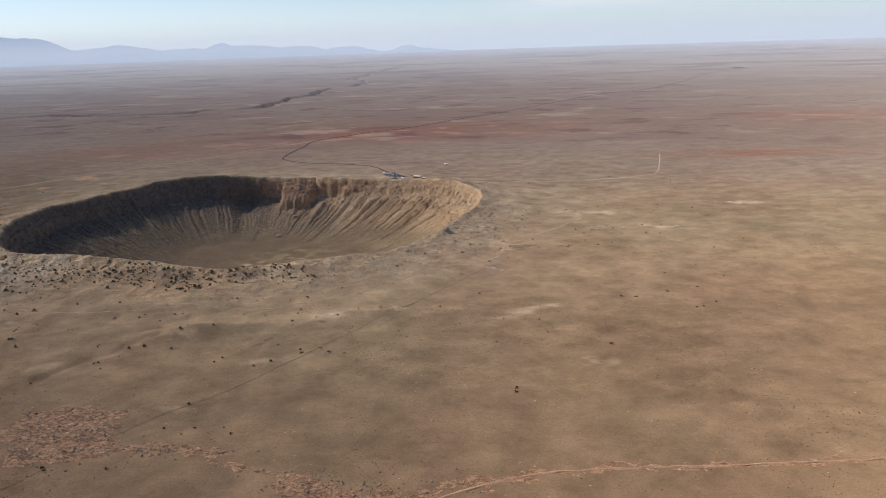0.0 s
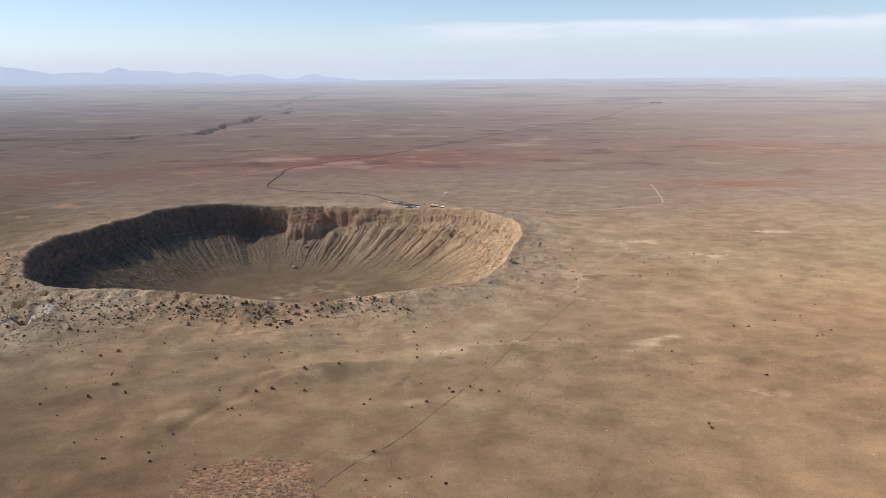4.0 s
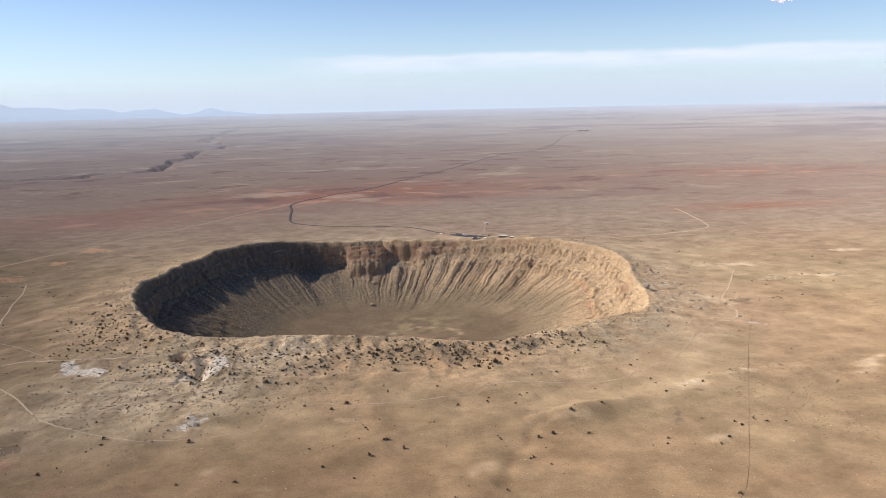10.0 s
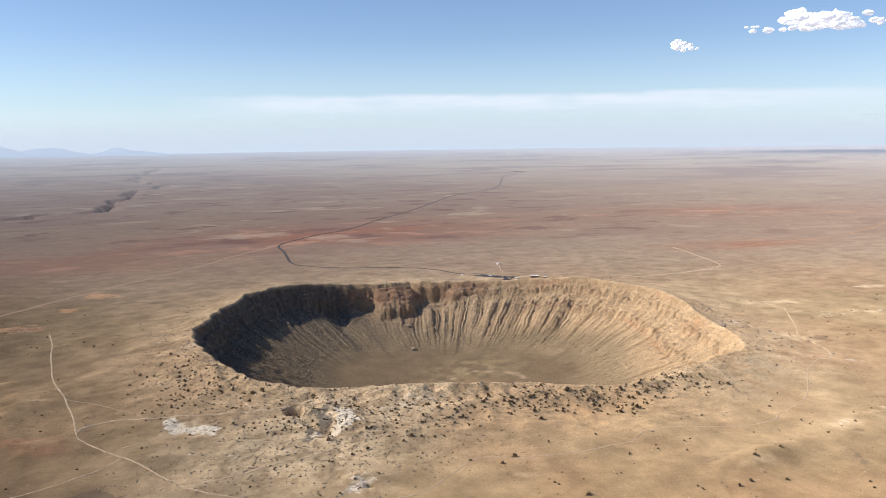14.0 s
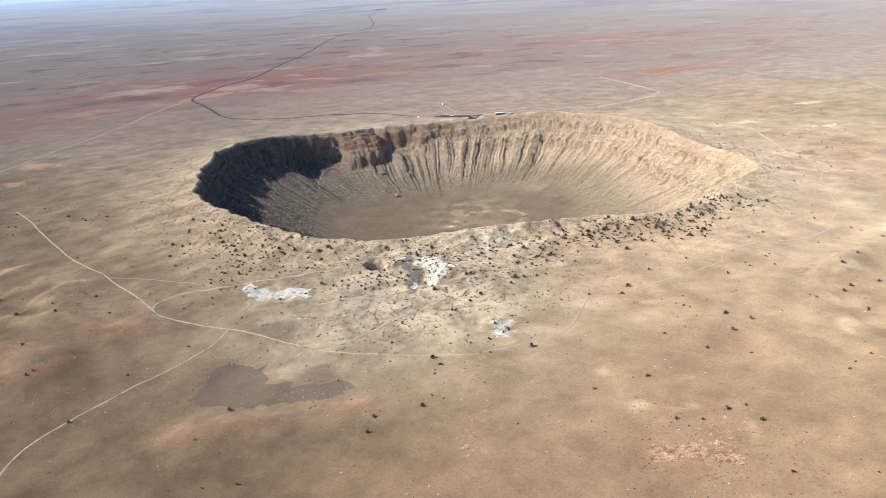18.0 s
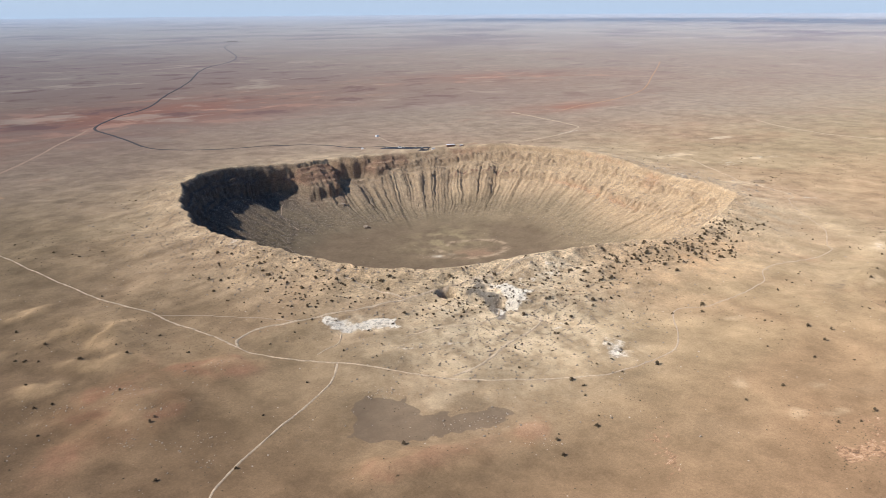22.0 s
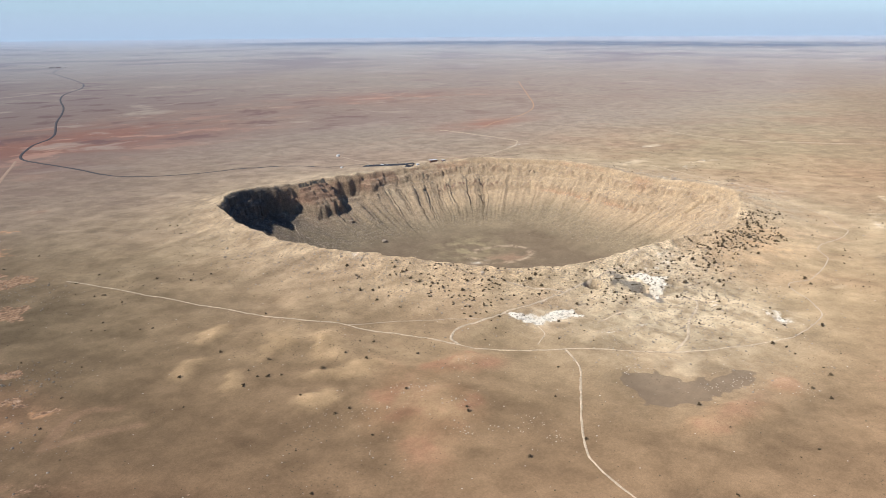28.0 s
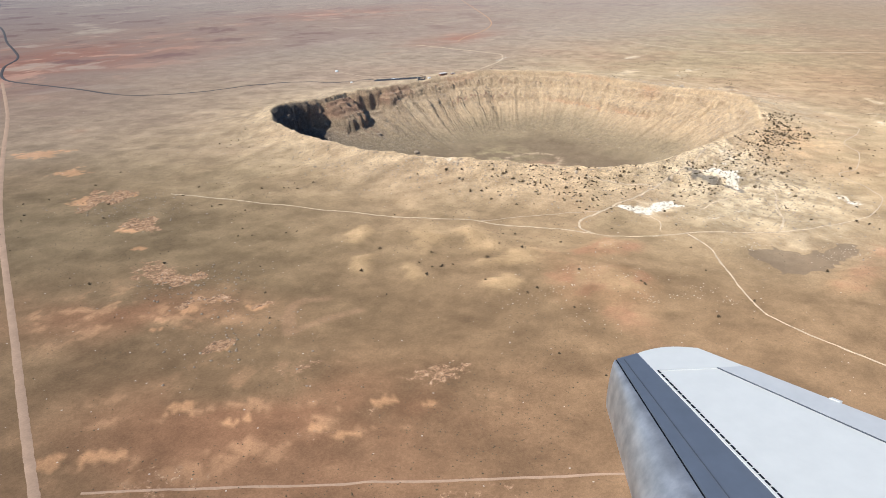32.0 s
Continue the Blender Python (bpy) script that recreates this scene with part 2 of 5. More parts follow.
M_GROUND = ground_material()
M_DIRT = material("graded_dirt", (0.44, 0.295, 0.192), 0.95, spec=0.05, vary=0.10, scale=0.4, fine=4, bump=0.02)
M_TRACK = material("worn_track", (0.53, 0.405, 0.265), 0.95, spec=0.05, vary=0.26, scale=0.5, fine=3, bump=0.02)
M_FAINT = material("faint_track", (0.47, 0.355, 0.24), 0.95, spec=0.05, vary=0.14, scale=0.6, fine=4)
M_REDDIRT = material("orange_sand", (0.40, 0.245, 0.148), 0.95, spec=0.05, vary=0.22, scale=0.7, fine=4, bump=0.02)
M_DARKTRACK = material("shrubby_fence_line", (0.255, 0.182, 0.118), 0.95, spec=0.05, vary=0.2, scale=0.8, fine=5)
M_ASPHALT = material("old_asphalt", (0.085, 0.072, 0.065), 0.9, spec=0.2, vary=0.14, scale=0.4, fine=5)
M_LOT = material("parking_asphalt", (0.048, 0.047, 0.048), 0.85, spec=0.25, vary=0.14, scale=0.6, fine=5)
M_LEAF = material("juniper_foliage", (0.140, 0.098, 0.054), 0.9, spec=0.1, vary=0.25, scale=2, random_tint=0.35)
M_WOOD = material("juniper_bark", (0.14, 0.10, 0.07), 0.9, spec=0.1, vary=0.2, scale=6)
M_SCRUB = material("dry_scrub", (0.13, 0.10, 0.06), 0.95, spec=0.05, vary=0.25, scale=0.5)
M_ROCK = material("weathered_limestone", (0.42, 0.33, 0.235), 0.95, spec=0.1, vary=0.18, scale=1.2, fine=7, bump=0.05, random_tint=0.2)
M_WHITE = material("white_painted_stucco", (0.78, 0.76, 0.72), 0.8, vary=0.05, scale=1.5)
M_ROOF = material("pale_roof_membrane", (0.80, 0.77, 0.72), 0.8, vary=0.08, scale=1.2)
M_BRICK = material("red_stone_wall", (0.30, 0.17, 0.115), 0.9, vary=0.15, scale=2)
M_GLASS = material("dark_window_glass", (0.03, 0.035, 0.04), 0.15, spec=0.5, vary=0.05)
M_RUBBER = material("tyre_rubber", (0.03, 0.03, 0.03), 0.8, vary=0.1)
# far haze put into the mountains: bluish rock colour and a faint glow
M_MOUNTAIN = material("haze_painted_mountain", (0.26, 0.32, 0.42), 0.95, spec=0.0, vary=0.05, scale=0.01, fine=0.06, emit=((0.42, 0.60, 0.76), 0.34))
# clouds get a faint bluish glow added to their white
M_CLOUD = material("cloud_white", (0.9, 0.9, 0.92), 1.0, spec=0.0, vary=0.03, scale=0.01, emit=((0.8, 0.85, 0.95), 0.25))

# ---- terrain shape (1 unit = 10 m of the real place) ----
CX, CY = -60.0, 226.0
RIM_R = [69.4, 72.4, 73.4, 73.0, 70.3, 67.7, 66.8, 67.3, 68.5, 70.0, 69.8, 68.0, 63.2, 60.3, 58.8, 58.7, 58.6, 57.5, 57.8, 59.0, 58.1, 55.9, 55.1, 55.5, 56.5, 59.3, 60.7, 64.4, 69.0, 67.2, 65.5, 65.6]
RIM_H = [3.6, 4.1, 4.0, 4.1, 3.0, 2.2, 2.2, 2.0, 2.0, 3.2, 4.4, 4.3, 3.6, 3.8, 3.8, 4.5, 4.8, 5.0, 4.5, 4.0, 3.9, 4.3, 5.1, 4.8, 3.9, 2.7, 3.0, 3.5, 3.7, 3.6, 3.0, 3.3]
FLOOR_Z = -13.2
_tab = np.random.RandomState(7).rand(512, 512) * 2 - 1


def vnoise(x, y, seed=0):
    """Smooth lattice noise in -1..1."""
    x = np.asarray(x, float) + seed * 17.31
    y = np.asarray(y, float) + seed * 41.77
    xi, yi = np.floor(x).astype(np.int64), np.floor(y).astype(np.int64)
    u, v = x - xi, y - yi
    u, v = u * u * u * (u * (u * 6 - 15) + 10), v * v * v * (v * (v * 6 - 15) + 10)
    a, b = _tab[xi & 511, yi & 511], _tab[(xi + 1) & 511, yi & 511]
    c, d = _tab[xi & 511, (yi + 1) & 511], _tab[(xi + 1) & 511, (yi + 1) & 511]
    return (a * (1 - u) + b * u) * (1 - v) + (c * (1 - u) + d * u) * v


def fbm(x, y, octaves=4, seed=0, gain=0.5):
    total, amp, norm = 0.0, 1.0, 0.0
    for k in range(octaves):
        total = total + amp * vnoise(x * 2 ** k, y * 2 ** k, seed + k)
        norm, amp = norm + amp, amp * gain
    return total / norm


def ridged(x, y, octaves=4, seed=0):
    total, amp, norm = 0.0, 1.0, 0.0
    for k in range(octaves):
        total = total + amp * (1 - 2 * np.abs(vnoise(x * 2 ** k, y * 2 ** k, seed + k)))
        norm, amp = norm + amp, amp * 0.5
    return total / norm


def smooth(a, b, x):
    t = np.clip((x - a) / (b - a), 0, 1)
    return t * t * (3 - 2 * t)


def around(values, th):
    """Smooth periodic interpolation of values given at even angles."""
    v = np.array(values)
    u = (np.asarray(th) / (2 * math.pi)) % 1.0 * len(v)
    k = np.floor(u).astype(int)
    f = u - k
    p0, p1, p2, p3 = (v[(k + i) % len(v)] for i in (-1, 0, 1, 2))
    return p1 + 0.5 * f * (p2 - p0 + f * (2 * p0 - 5 * p1 + 4 * p2 - p3 + f * (3 * (p1 - p2) + p3 - p0)))


def bump_at(x, y, cx, cy, rx, ry, turn=0.0):
    """A soft elliptic spot, 1 in its middle."""
    c, s = math.cos(radians(turn)), math.sin(radians(turn))
    dx, dy = x - cx, y - cy
    return np.exp(-(((dx * c + dy * s) / rx) ** 2 + ((dy * c - dx * s) / ry) ** 2))


def arc(th, a, b, soft):
    """1 between the angles a and b (degrees), softly."""
    d = np.degrees(th)
    mid, half = (a + b) / 2, (b - a) / 2
    off = np.abs((d - mid + 180) % 360 - 180)
    return 1 - smooth(half - soft, half + soft, off)


def line_distance(x, y, pts):
    """Distance to a broken line."""
    best = np.full(np.shape(x), 1e9)
    for (ax, ay), (bx, by) in zip(pts, pts[1:]):
        dx, dy = bx - ax, by - ay
        t = np.clip(((x - ax) * dx + (y - ay) * dy) / (dx * dx + dy * dy), 0, 1)
        best = np.minimum(best, np.hypot(x - ax - t * dx, y - ay - t * dy))
    return best


CANYON = [(-520, 600), (-420, 640), (-346, 652), (-312, 668), (-260, 640), (-210, 642), (-190, 648), (-176, 664), (-152, 662), (-147, 715), (-138, 760), (-140, 800), (-122, 860), (-134, 905), (-105, 971), (-84, 1050), (-120, 1180), (-110, 1400), (-70, 1740)]


def rim_radius(th):
    c, s = np.cos(th), np.sin(th)
    fine = fbm(c * 9, s * 9, 3, 11) * 1.1 + fbm(c * 30, s * 30, 2, 12) * 0.45
    return around(RIM_R, th) + fine * (0.5 + 0.7 * arc(th, 60, 215, 15))


def rim_height(th):
    c, s = np.cos(th), np.sin(th)
    return around(RIM_H, th) + fbm(c * 22, s * 22, 3, 13) * 0.35


TRACK_RIM = [(-139.5, 185.1), (-138, 187.7), (-133.9, 189.1), (-129.2, 187.3), (-124.2, 185.7), (-118.8, 183), (-111.5, 181), (-105.4, 179.8), (-98.1, 178.2), (-91.8, 176.6), (-86, 175.5)]
TRACK_FORK = [(-111.5, 181), (-112.1, 186.2), (-113.2, 191.1), (-113.4, 194)]
TRACK_QUARRY = [(-124, 157.2), (-118.2, 157.2), (-111.2, 159), (-104.1, 159.8), (-101, 161.5)]
TRACK_PIT = [(-119.9, 171.3), (-114.2, 169.2), (-109.5, 166.9), (-105, 166.8), (-101.2, 170.3)]
# low hills of the apron: centre, half-axes, turn, height
HILLS = [(-150.6, 201.6, 6.5, 1.7, 35, 0.85), (-153.5, 209.3, 5.5, 1.6, 30, 0.75), (-155.5, 220.5, 4.0, 1.6, 15, 0.65), (-166.3, 213.0, 3.5, 1.5, 30, 0.55),
         (-167.1, 204.0, 4.0, 1.4, 40, 0.55), (-155.5, 193.2, 5.5, 1.6, -50, 0.7), (-165.0, 191.0, 3.8, 1.4, 10, 0.55)]
RED_HILLS = [(-159.5, 178.0, 10.0, 6.0, 40, 1.2), (-145.5, 181.6, 5.0, 2.6, -30, 1.1), (-141.5, 144.6, 7.0, 2.4, -25, 1.2), (-128.6, 141.0, 3.0, 2.0, 0, 0.4)]
GULLY = [(-49.9, 133.4), (-52.3, 132.4), (-55.3, 127.6), (-59.8, 122.2), (-62.8, 115.7)]


def plain(x, y):
    rho2 = (x + 100) ** 2 + (y - 100) ** 2
    rho = np.sqrt(rho2)
    z = fbm(x / 55, y / 55, 3, 21) * 0.5 + fbm(x / 13, y / 13, 4, 22) * 0.20
    z = z * (1 + smooth(700, 3000, rho) * 3) - rho2 / (2 * 637100 * 1.16)
    near = rho < 330
    if np.any(near):
        xn, yn, rn = x[near], y[near], rho[near]
        w = (0.10 * ridged(xn / 6, yn / 6, 4, 23) + 0.20 * fbm(xn / 9, yn / 9, 4, 24)) * (1 - smooth(150, 320, rn))
        # low swells on the south and south-east apron
        w = w + 1.7 * bump_at(xn, yn, -43, 134.8, 9, 2.6, 8) + 0.6 * bump_at(xn, yn, -78, 131, 10, 4, 10) + 0.7 * bump_at(xn, yn, -14, 141, 10, 4, 12) + 0.8 * bump_at(xn, yn, 17, 184, 7, 4, 20)
        w = w - 0.42 * (0.7 + 0.6 * fbm(xn / 3, yn / 3, 3, 25)) * np.exp(-((line_distance(xn, yn, GULLY) + 0.5 * fbm(xn / 2, yn / 2, 3, 26)) / 0.9) ** 2)
        w = w + 0.4 * fbm(xn / 11, yn / 11, 4, 27) * bump_at(xn, yn, -155, 165, 45, 40, 0) + 0.9 * bump_at(xn, yn, -150, 200, 8, 5, 70)
        ragged, shift = 2.4 * fbm(xn / 4.5, yn / 4.5, 4, 28), 2.4 * fbm(xn / 4.5, yn / 4.5, 4, 29)
        for cx, cy, rx, ry, turn, hh in HILLS + RED_HILLS:
            w = w + 0.85 * hh * bump_at(xn + ragged, yn + shift, cx, cy, rx, ry * 1.25, turn)
        z[near] += w
    return z


def outer_height(x, y, th, H, out):
    base = plain(x, y) * smooth(0, 40, out)
    # ejecta blanket outside, hummocky
    apron = H * np.exp(-out / 13.5)
    z = base + apron
    near = out < 110
    x, y, th, out = x[near], y[near], th[near], out[near]
    south = arc(th, 190, 298, 18)
    hum = (fbm(x / 6.5, y / 6.5, 4, 31) * 0.8 + south * 0.8 * ridged(x / 8, y / 8, 4, 32)) * np.exp(-out / 20) * smooth(0.0, 2.5, out)
    graded = np.minimum(np.minimum(line_distance(x, y, TRACK_RIM), line_distance(x, y, TRACK_FORK)), np.minimum(line_distance(x, y, TRACK_QUARRY), line_distance(x, y, TRACK_PIT)))
    hum = hum + smooth(0.3, 1.3, graded) * (0.20 + 0.16 * south) * (1 - 0.6 * arc(th, 150, 212, 8)) * fbm(x / 1.8, y / 1.8, 4, 33) * np.exp(-out / 18) * smooth(0.0, 1.0, out)
    w = z[near] + hum
    # levelled terrace of the visitor centre
    pad = (1 - smooth(4.2, 7.0, line_distance(x, y, [(-20, 299), (-14.4, 281), (-6.4, 273.6)]))) * smooth(0.3, 1.6, out)
    w = w + (np.interp(y, [272, 280, 296, 303], [4.3, 3.0, 1.7, 1.2]) - w) * pad
    # diggings on the south-west apron
    dig = (np.abs(x + 110) < 40) & (np.abs(y - 165) < 40)
    xd, yd = x[dig], y[dig]
    v = -2.3 * (1 - smooth(0.7, 1.9, np.hypot(xd + 105.0, yd - 178.2) + 0.4 * fbm(xd, yd, 2, 67)))
    dug = bump_at(xd, yd, -99.5, 169.5, 6, 8, 25) + bump_at(xd, yd, -122, 179.3, 5, 2.6, -42) + bump_at(xd, yd, -101.6, 148, 3, 4, 0)
    v = v + 0.38 * np.clip(dug, 0, 1) * ridged(xd / 1.6, yd / 1.6, 3, 68)
    v = v - 0.9 * bump_at(xd, yd, -100.6, 146.6, 0.9, 0.7, 0)
    v = v - 2.1 * bump_at(xd, yd, -102.2, 170.4, 1.5, 4.4, 25) + 0.9 * bump_at(xd, yd, -96.6, 169.4, 2.6, 5.0, 25) + 0.5 * bump_at(xd, yd, -103.6, 169.5, 1.2, 4.0, 25)
    v = v - 0.7 * bump_at(xd, yd, -122.0, 178.0, 4.5, 1.4, -38) + 0.5 * bump_at(xd, yd, -101.8, 149.0, 2.2, 3.2, 0)
    w[dig] += v
    z[near] = w
    return z


def inner_height(x, y, th, H, ins):
    """Broken cliffs, then ribbed talus, then a flat floor."""
    cliff = 0.30 + 0.70 * arc(th, 92, 212, 10) - 0.22 * arc(th, 128, 214, 10) + 0.62 * arc(th, 66, 91, 7) + 0.15 * arc(th, 30, 64, 10)
    c0, s0 = np.cos(th), np.sin(th)
    wob = fbm(c0 * 7, s0 * 7, 3, 41)
    deg = np.degrees(th)
    # buttresses and alcoves push the cliff in and out
    alcove = 1.2 * fbm(c0 * 13, s0 * 13, 4, 42, 0.5)
    alcove = alcove - 3.4 * np.exp(-((deg - 94) / 5.5) ** 2) + 0.4 * np.exp(-((deg - 107) / 4.0) ** 2)
    alcove = alcove + 3.6 * arc(th, 78, 87, 1.4) - 3.6 * arc(th, 67.5, 76.5, 1.2) + 1.0 * np.exp(-((deg - 66) / 2.0) ** 2)
    cut = ins - cliff * alcove * smooth(0.6, 3.0, ins)
    cut = cut + 0.65 * fbm(x / 1.9, y / 1.9, 4, 44, 0.6) * smooth(0.2, 1.0, ins)
    # two bands of cliff, the lower one rises, falls and breaks along the wall
    ledge = cut + 1.5 * fbm(c0 * 15, s0 * 15, 4, 46, 0.6)
    brk = 0.30 + 0.25 * smooth(-0.35, 0.25, fbm(c0 * 10, s0 * 10, 3, 47))
    fall = 5.2 + 1.0 * wob + 3.2 * arc(th, 88, 104, 4) + 1.3 * arc(th, 67, 87, 2) - 0.6 * arc(th, 116, 138, 6)
    steps = (1 - 0.24 - brk) * np.clip(cut / 6.0, 0, 1) + 0.24 * smooth(1.1, 1.6, cut + 0.5 * alcove) + brk * smooth(3.6, 4.4, ledge)
    top = H - fall * cliff * steps
    edge = 35.5 + 2.0 * wob
    frac = np.clip((ins - 0.6 * cliff * np.clip(alcove, 0, 9) * smooth(0.6, 3, ins) * (1 - smooth(5, 11, ins))) / edge, 0, 1)
    talus = (1 - frac) ** (1.5 - 0.2 * arc(th, 95, 215, 15))
    z = FLOOR_Z + (top - FLOOR_Z) * talus
    # the north-western buttress steps down in even benches
    bench = np.maximum(ins - 0.9 + 0.8 * fbm(x / 6, y / 6, 3, 43) + 0.4 * wob, 0) / 1.9
    stair = H - 0.9 - 1.3 * (0.45 * bench + 0.55 * (np.floor(bench) + smooth(0.4, 0.9, bench - np.floor(bench)))) + 0.45 * fbm(x / 2.0, y / 2.0, 4, 39, 0.6)
    butt = arc(th, 78, 88, 1.2)
    z = z + (stair - z) * butt * smooth(0.8, 1.6, ins) * (1 - smooth(8.6, 9.8, ins + fbm(x / 2, y / 2, 3, 40)))
    # strata: the cliffs step down in thin beds
    bed = z / 1.15 + 0.30 * fbm(x / 9, y / 9, 2, 48)
    flat = (np.floor(bed) + smooth(0.35, 0.62, bed - np.floor(bed)) - bed) * 1.15
    z = z + flat * np.clip(cliff, 0, 1) * smooth(0.5, 1.5, ins) * (1 - smooth(6.0, 9.0, cut)) * (0.95 - 0.8 * butt)
    # rough broken rock under the rim
    z = z + (0.34 * ridged(x / 2.4, y / 2.4, 3, 49) + 0.12 * vnoise(x / 0.6, y / 0.6, 45)) * smooth(0.8, 2.5, ins) * (1 - smooth(6, 11, ins + 2 * wob)) * (arc(th, 10, 215, 12) - 0.6 * arc(th, 120, 215, 10) - 0.6 * butt)
    # ribs and gullies run straight down the wall and die out on the talus
    warp = 0.020 * fbm(x / 9, y / 9, 3, 50) + 0.006 * fbm(x / 2, y / 2, 2, 53)
    c2, s2 = np.cos(th + warp), np.sin(th + warp)
    broad, rib, rill = ridged(c2 * 15, s2 * 15, 1, 51), ridged(c2 * 34, s2 * 34, 2, 55), ridged(c2 * 76, s2 * 76, 1, 58)
    north, east, west = arc(th, 24, 84, 10), arc(th, -80, 22, 12), arc(th, 108, 215, 12)
    gate = smooth(4.0 + 2.5 * wob, 9.0 + 2.5 * wob, ins) * (1 - smooth(12, 24, ins + 5 * wob + 3 * fbm(c0 * 24, s0 * 24, 2, 52)))
    long_gate = smooth(3.0, 8, ins) * (1 - smooth(20, 31, ins + 3 * wob))
    z = z + gate * ((0.60 * north + 0.24 * east + 0.12) * broad + (0.40 * north + 0.28 * east + 0.14) * rib) * (0.65 + 0.7 * smooth(-0.3, 0.3, fbm(c0 * 6, s0 * 6, 2, 59)))
    z = z + long_gate * (rill * (0.12 + 0.05 * north + 0.06 * west))
    z = z + smooth(1.0, 5, ins) * (1 - smooth(18, 30, ins + 3 * wob)) * west * (rib * 0.38 + broad * 0.30)
    z = z + (fbm(x / 1.6, y / 1.6, 3, 63) * 0.20 + 0.06 * vnoise(x / 0.5, y / 0.5, 64)) * smooth(0.5, 3, ins) * (1 - 0.85 * smooth(24, 31, ins))
    # broken outcrops and a long ledge on the eastern wall, a cleft near its southern end
    crop = smooth(0.05, 0.4, fbm(x / 0.9, y / 0.9, 3, 65) + 0.3 * fbm(x / 9, y / 9, 2, 66)) * arc(th, -70, 62, 12)
    z = z + 0.6 * crop * (np.exp(-((ins - 3.6 - wob) / 1.2) ** 2) + 0.8 * np.exp(-((ins - 9.6 - wob) / 1.0) ** 2))
    z = z - 0.55 * arc(th, -28, 46, 6) * smooth(9.8, 10.8, ins + 0.6 * wob) * (1 - smooth(11, 17, ins))
    z = z - 1.3 * np.exp(-(((deg % 360) - 321.5 + 0.5 * fbm(x, y, 2, 69)) / 0.55) ** 2) * smooth(2.5, 4, ins) * (1 - smooth(8.5, 10.5, ins))
    z = z - 0.9 * np.exp(-(((deg % 360) - 337) / 0.6) ** 2) * smooth(9.3, 10, ins) * (1 - smooth(11.8, 13, ins))
    # the old lake bed is not quite flat
    return z + 0.10 * fbm(x / 5, y / 5, 3, 70) * smooth(28, 34, ins)


def height(x, y):
    x, y = np.asarray(x, float), np.asarray(y, float)
    shape = x.shape
    x, y = np.atleast_1d(x).ravel(), np.atleast_1d(y).ravel()
    dx, dy = x - CX, y - CY
    r, th = np.hypot(dx, dy), np.arctan2(dy, dx)
    z = np.empty_like(x)
    d = rim_radius(th) - r                                  # > 0 inside
    H = rim_height(th)
    i, o = d > 0, d <= 0
    if np.any(i):
        z[i] = inner_height(x[i], y[i], th[i], H[i], d[i])
    if np.any(o):
        z[o] = outer_height(x[o], y[o], th[o], H[o], -d[o])
    far = (y > 560) & (r > 300)
    if np.any(far):
        xf, yf = x[far], y[far]
        cd = line_distance(xf + 16 * fbm(xf / 26, yf / 26, 3, 71), yf + 16 * fbm(xf / 26, yf / 26, 3, 72), CANYON)
        z[far] -= 4.5 * (1 - smooth(1.5, 5.5, cd))
    return z.reshape(shape)


# ---- end of terrain shape ----


# ---- helpers for meshes ----
def mesh_from(name, verts, faces, mat, smooth_faces=False):
    me = bpy.data.meshes.new(name)
    me.from_pydata([tuple(v) for v in verts], [], faces)
    me.materials.append(mat)
    if smooth_faces:
        me.polygons.foreach_set("use_smooth", [True] * len(me.polygons))
    me.update()
    return me


def part(name, bm, mat, parent, label=""):
    """Links a bmesh as one mesh object under a thing or a part."""
    me = bpy.data.meshes.new(name)
    bm.to_mesh(me)
    bm.free()
    me.materials.append(mat)
    ob = new(name, me)
    ob.parent = parent
    return tagged(ob, label)


def box(sx, sy, sz, at=(0, 0, 0), bevel=0.0):
    bm = bmesh.new()
    bmesh.ops.create_cube(bm, size=1, matrix=Matrix.Translation(at) @ Matrix.Diagonal((sx, sy, sz, 1)))
    if bevel:
        bmesh.ops.bevel(bm, geom=bm.edges[:], offset=bevel, segments=2, affect="EDGES")
    return bm


# ---- ground: one sheet, rings round the crater out to the horizon ----
NA = 1800
ang = np.arange(NA) / NA * 2 * math.pi
ring_s = np.concatenate([np.linspace(0.6, 31, 26), np.linspace(31.6, 61.7, 130), np.linspace(62.0, 80, 76), np.linspace(80.5, 175, 150),
                         np.linspace(177, 400, 80), np.linspace(405, 920, 76), np.geomspace(930, 5400, 60)])
RIM_ANG = rim_radius(ang)


def ring_r(s, R):
    return s * (R / 62.0) ** (1 - smooth(85, 190, s))


rr = ring_r(ring_s[:, None], RIM_ANG[None, :])
gx, gy = CX + rr * np.cos(ang)[None, :], CY + rr * np.sin(ang)[None, :]
gz = height(gx, gy)
NR = len(ring_s)


def ground_z(x, y):
    """Height of the built sheet under a point."""
    x, y = np.asarray(x, float), np.asarray(y, float)
    dx, dy = x - CX, y - CY
    r, th = np.hypot(dx, dy), np.arctan2(dy, dx) % (2 * math.pi)
    a = th / (2 * math.pi) * NA
    k = np.floor(a).astype(int)
    f = a - k
    k0, k1 = k % NA, (k + 1) % NA
    R = RIM_ANG[k0] * (1 - f) + RIM_ANG[k1] * f
    s = r.copy() if isinstance(r, np.ndarray) else np.array(r)
    for _ in range(25):
        s = r / (R / 62.0) ** (1 - smooth(85, 190, s))
    i = np.clip(np.searchsorted(ring_s, s) - 1, 0, NR - 2)
    g = np.clip((s - ring_s[i]) / (ring_s[i + 1] - ring_s[i]), 0, 1)
    lo = gz[i, k0] * (1 - f) + gz[i, k1] * f
    hi = gz[i + 1, k0] * (1 - f) + gz[i + 1, k1] * f
    return lo * (1 - g) + hi * g


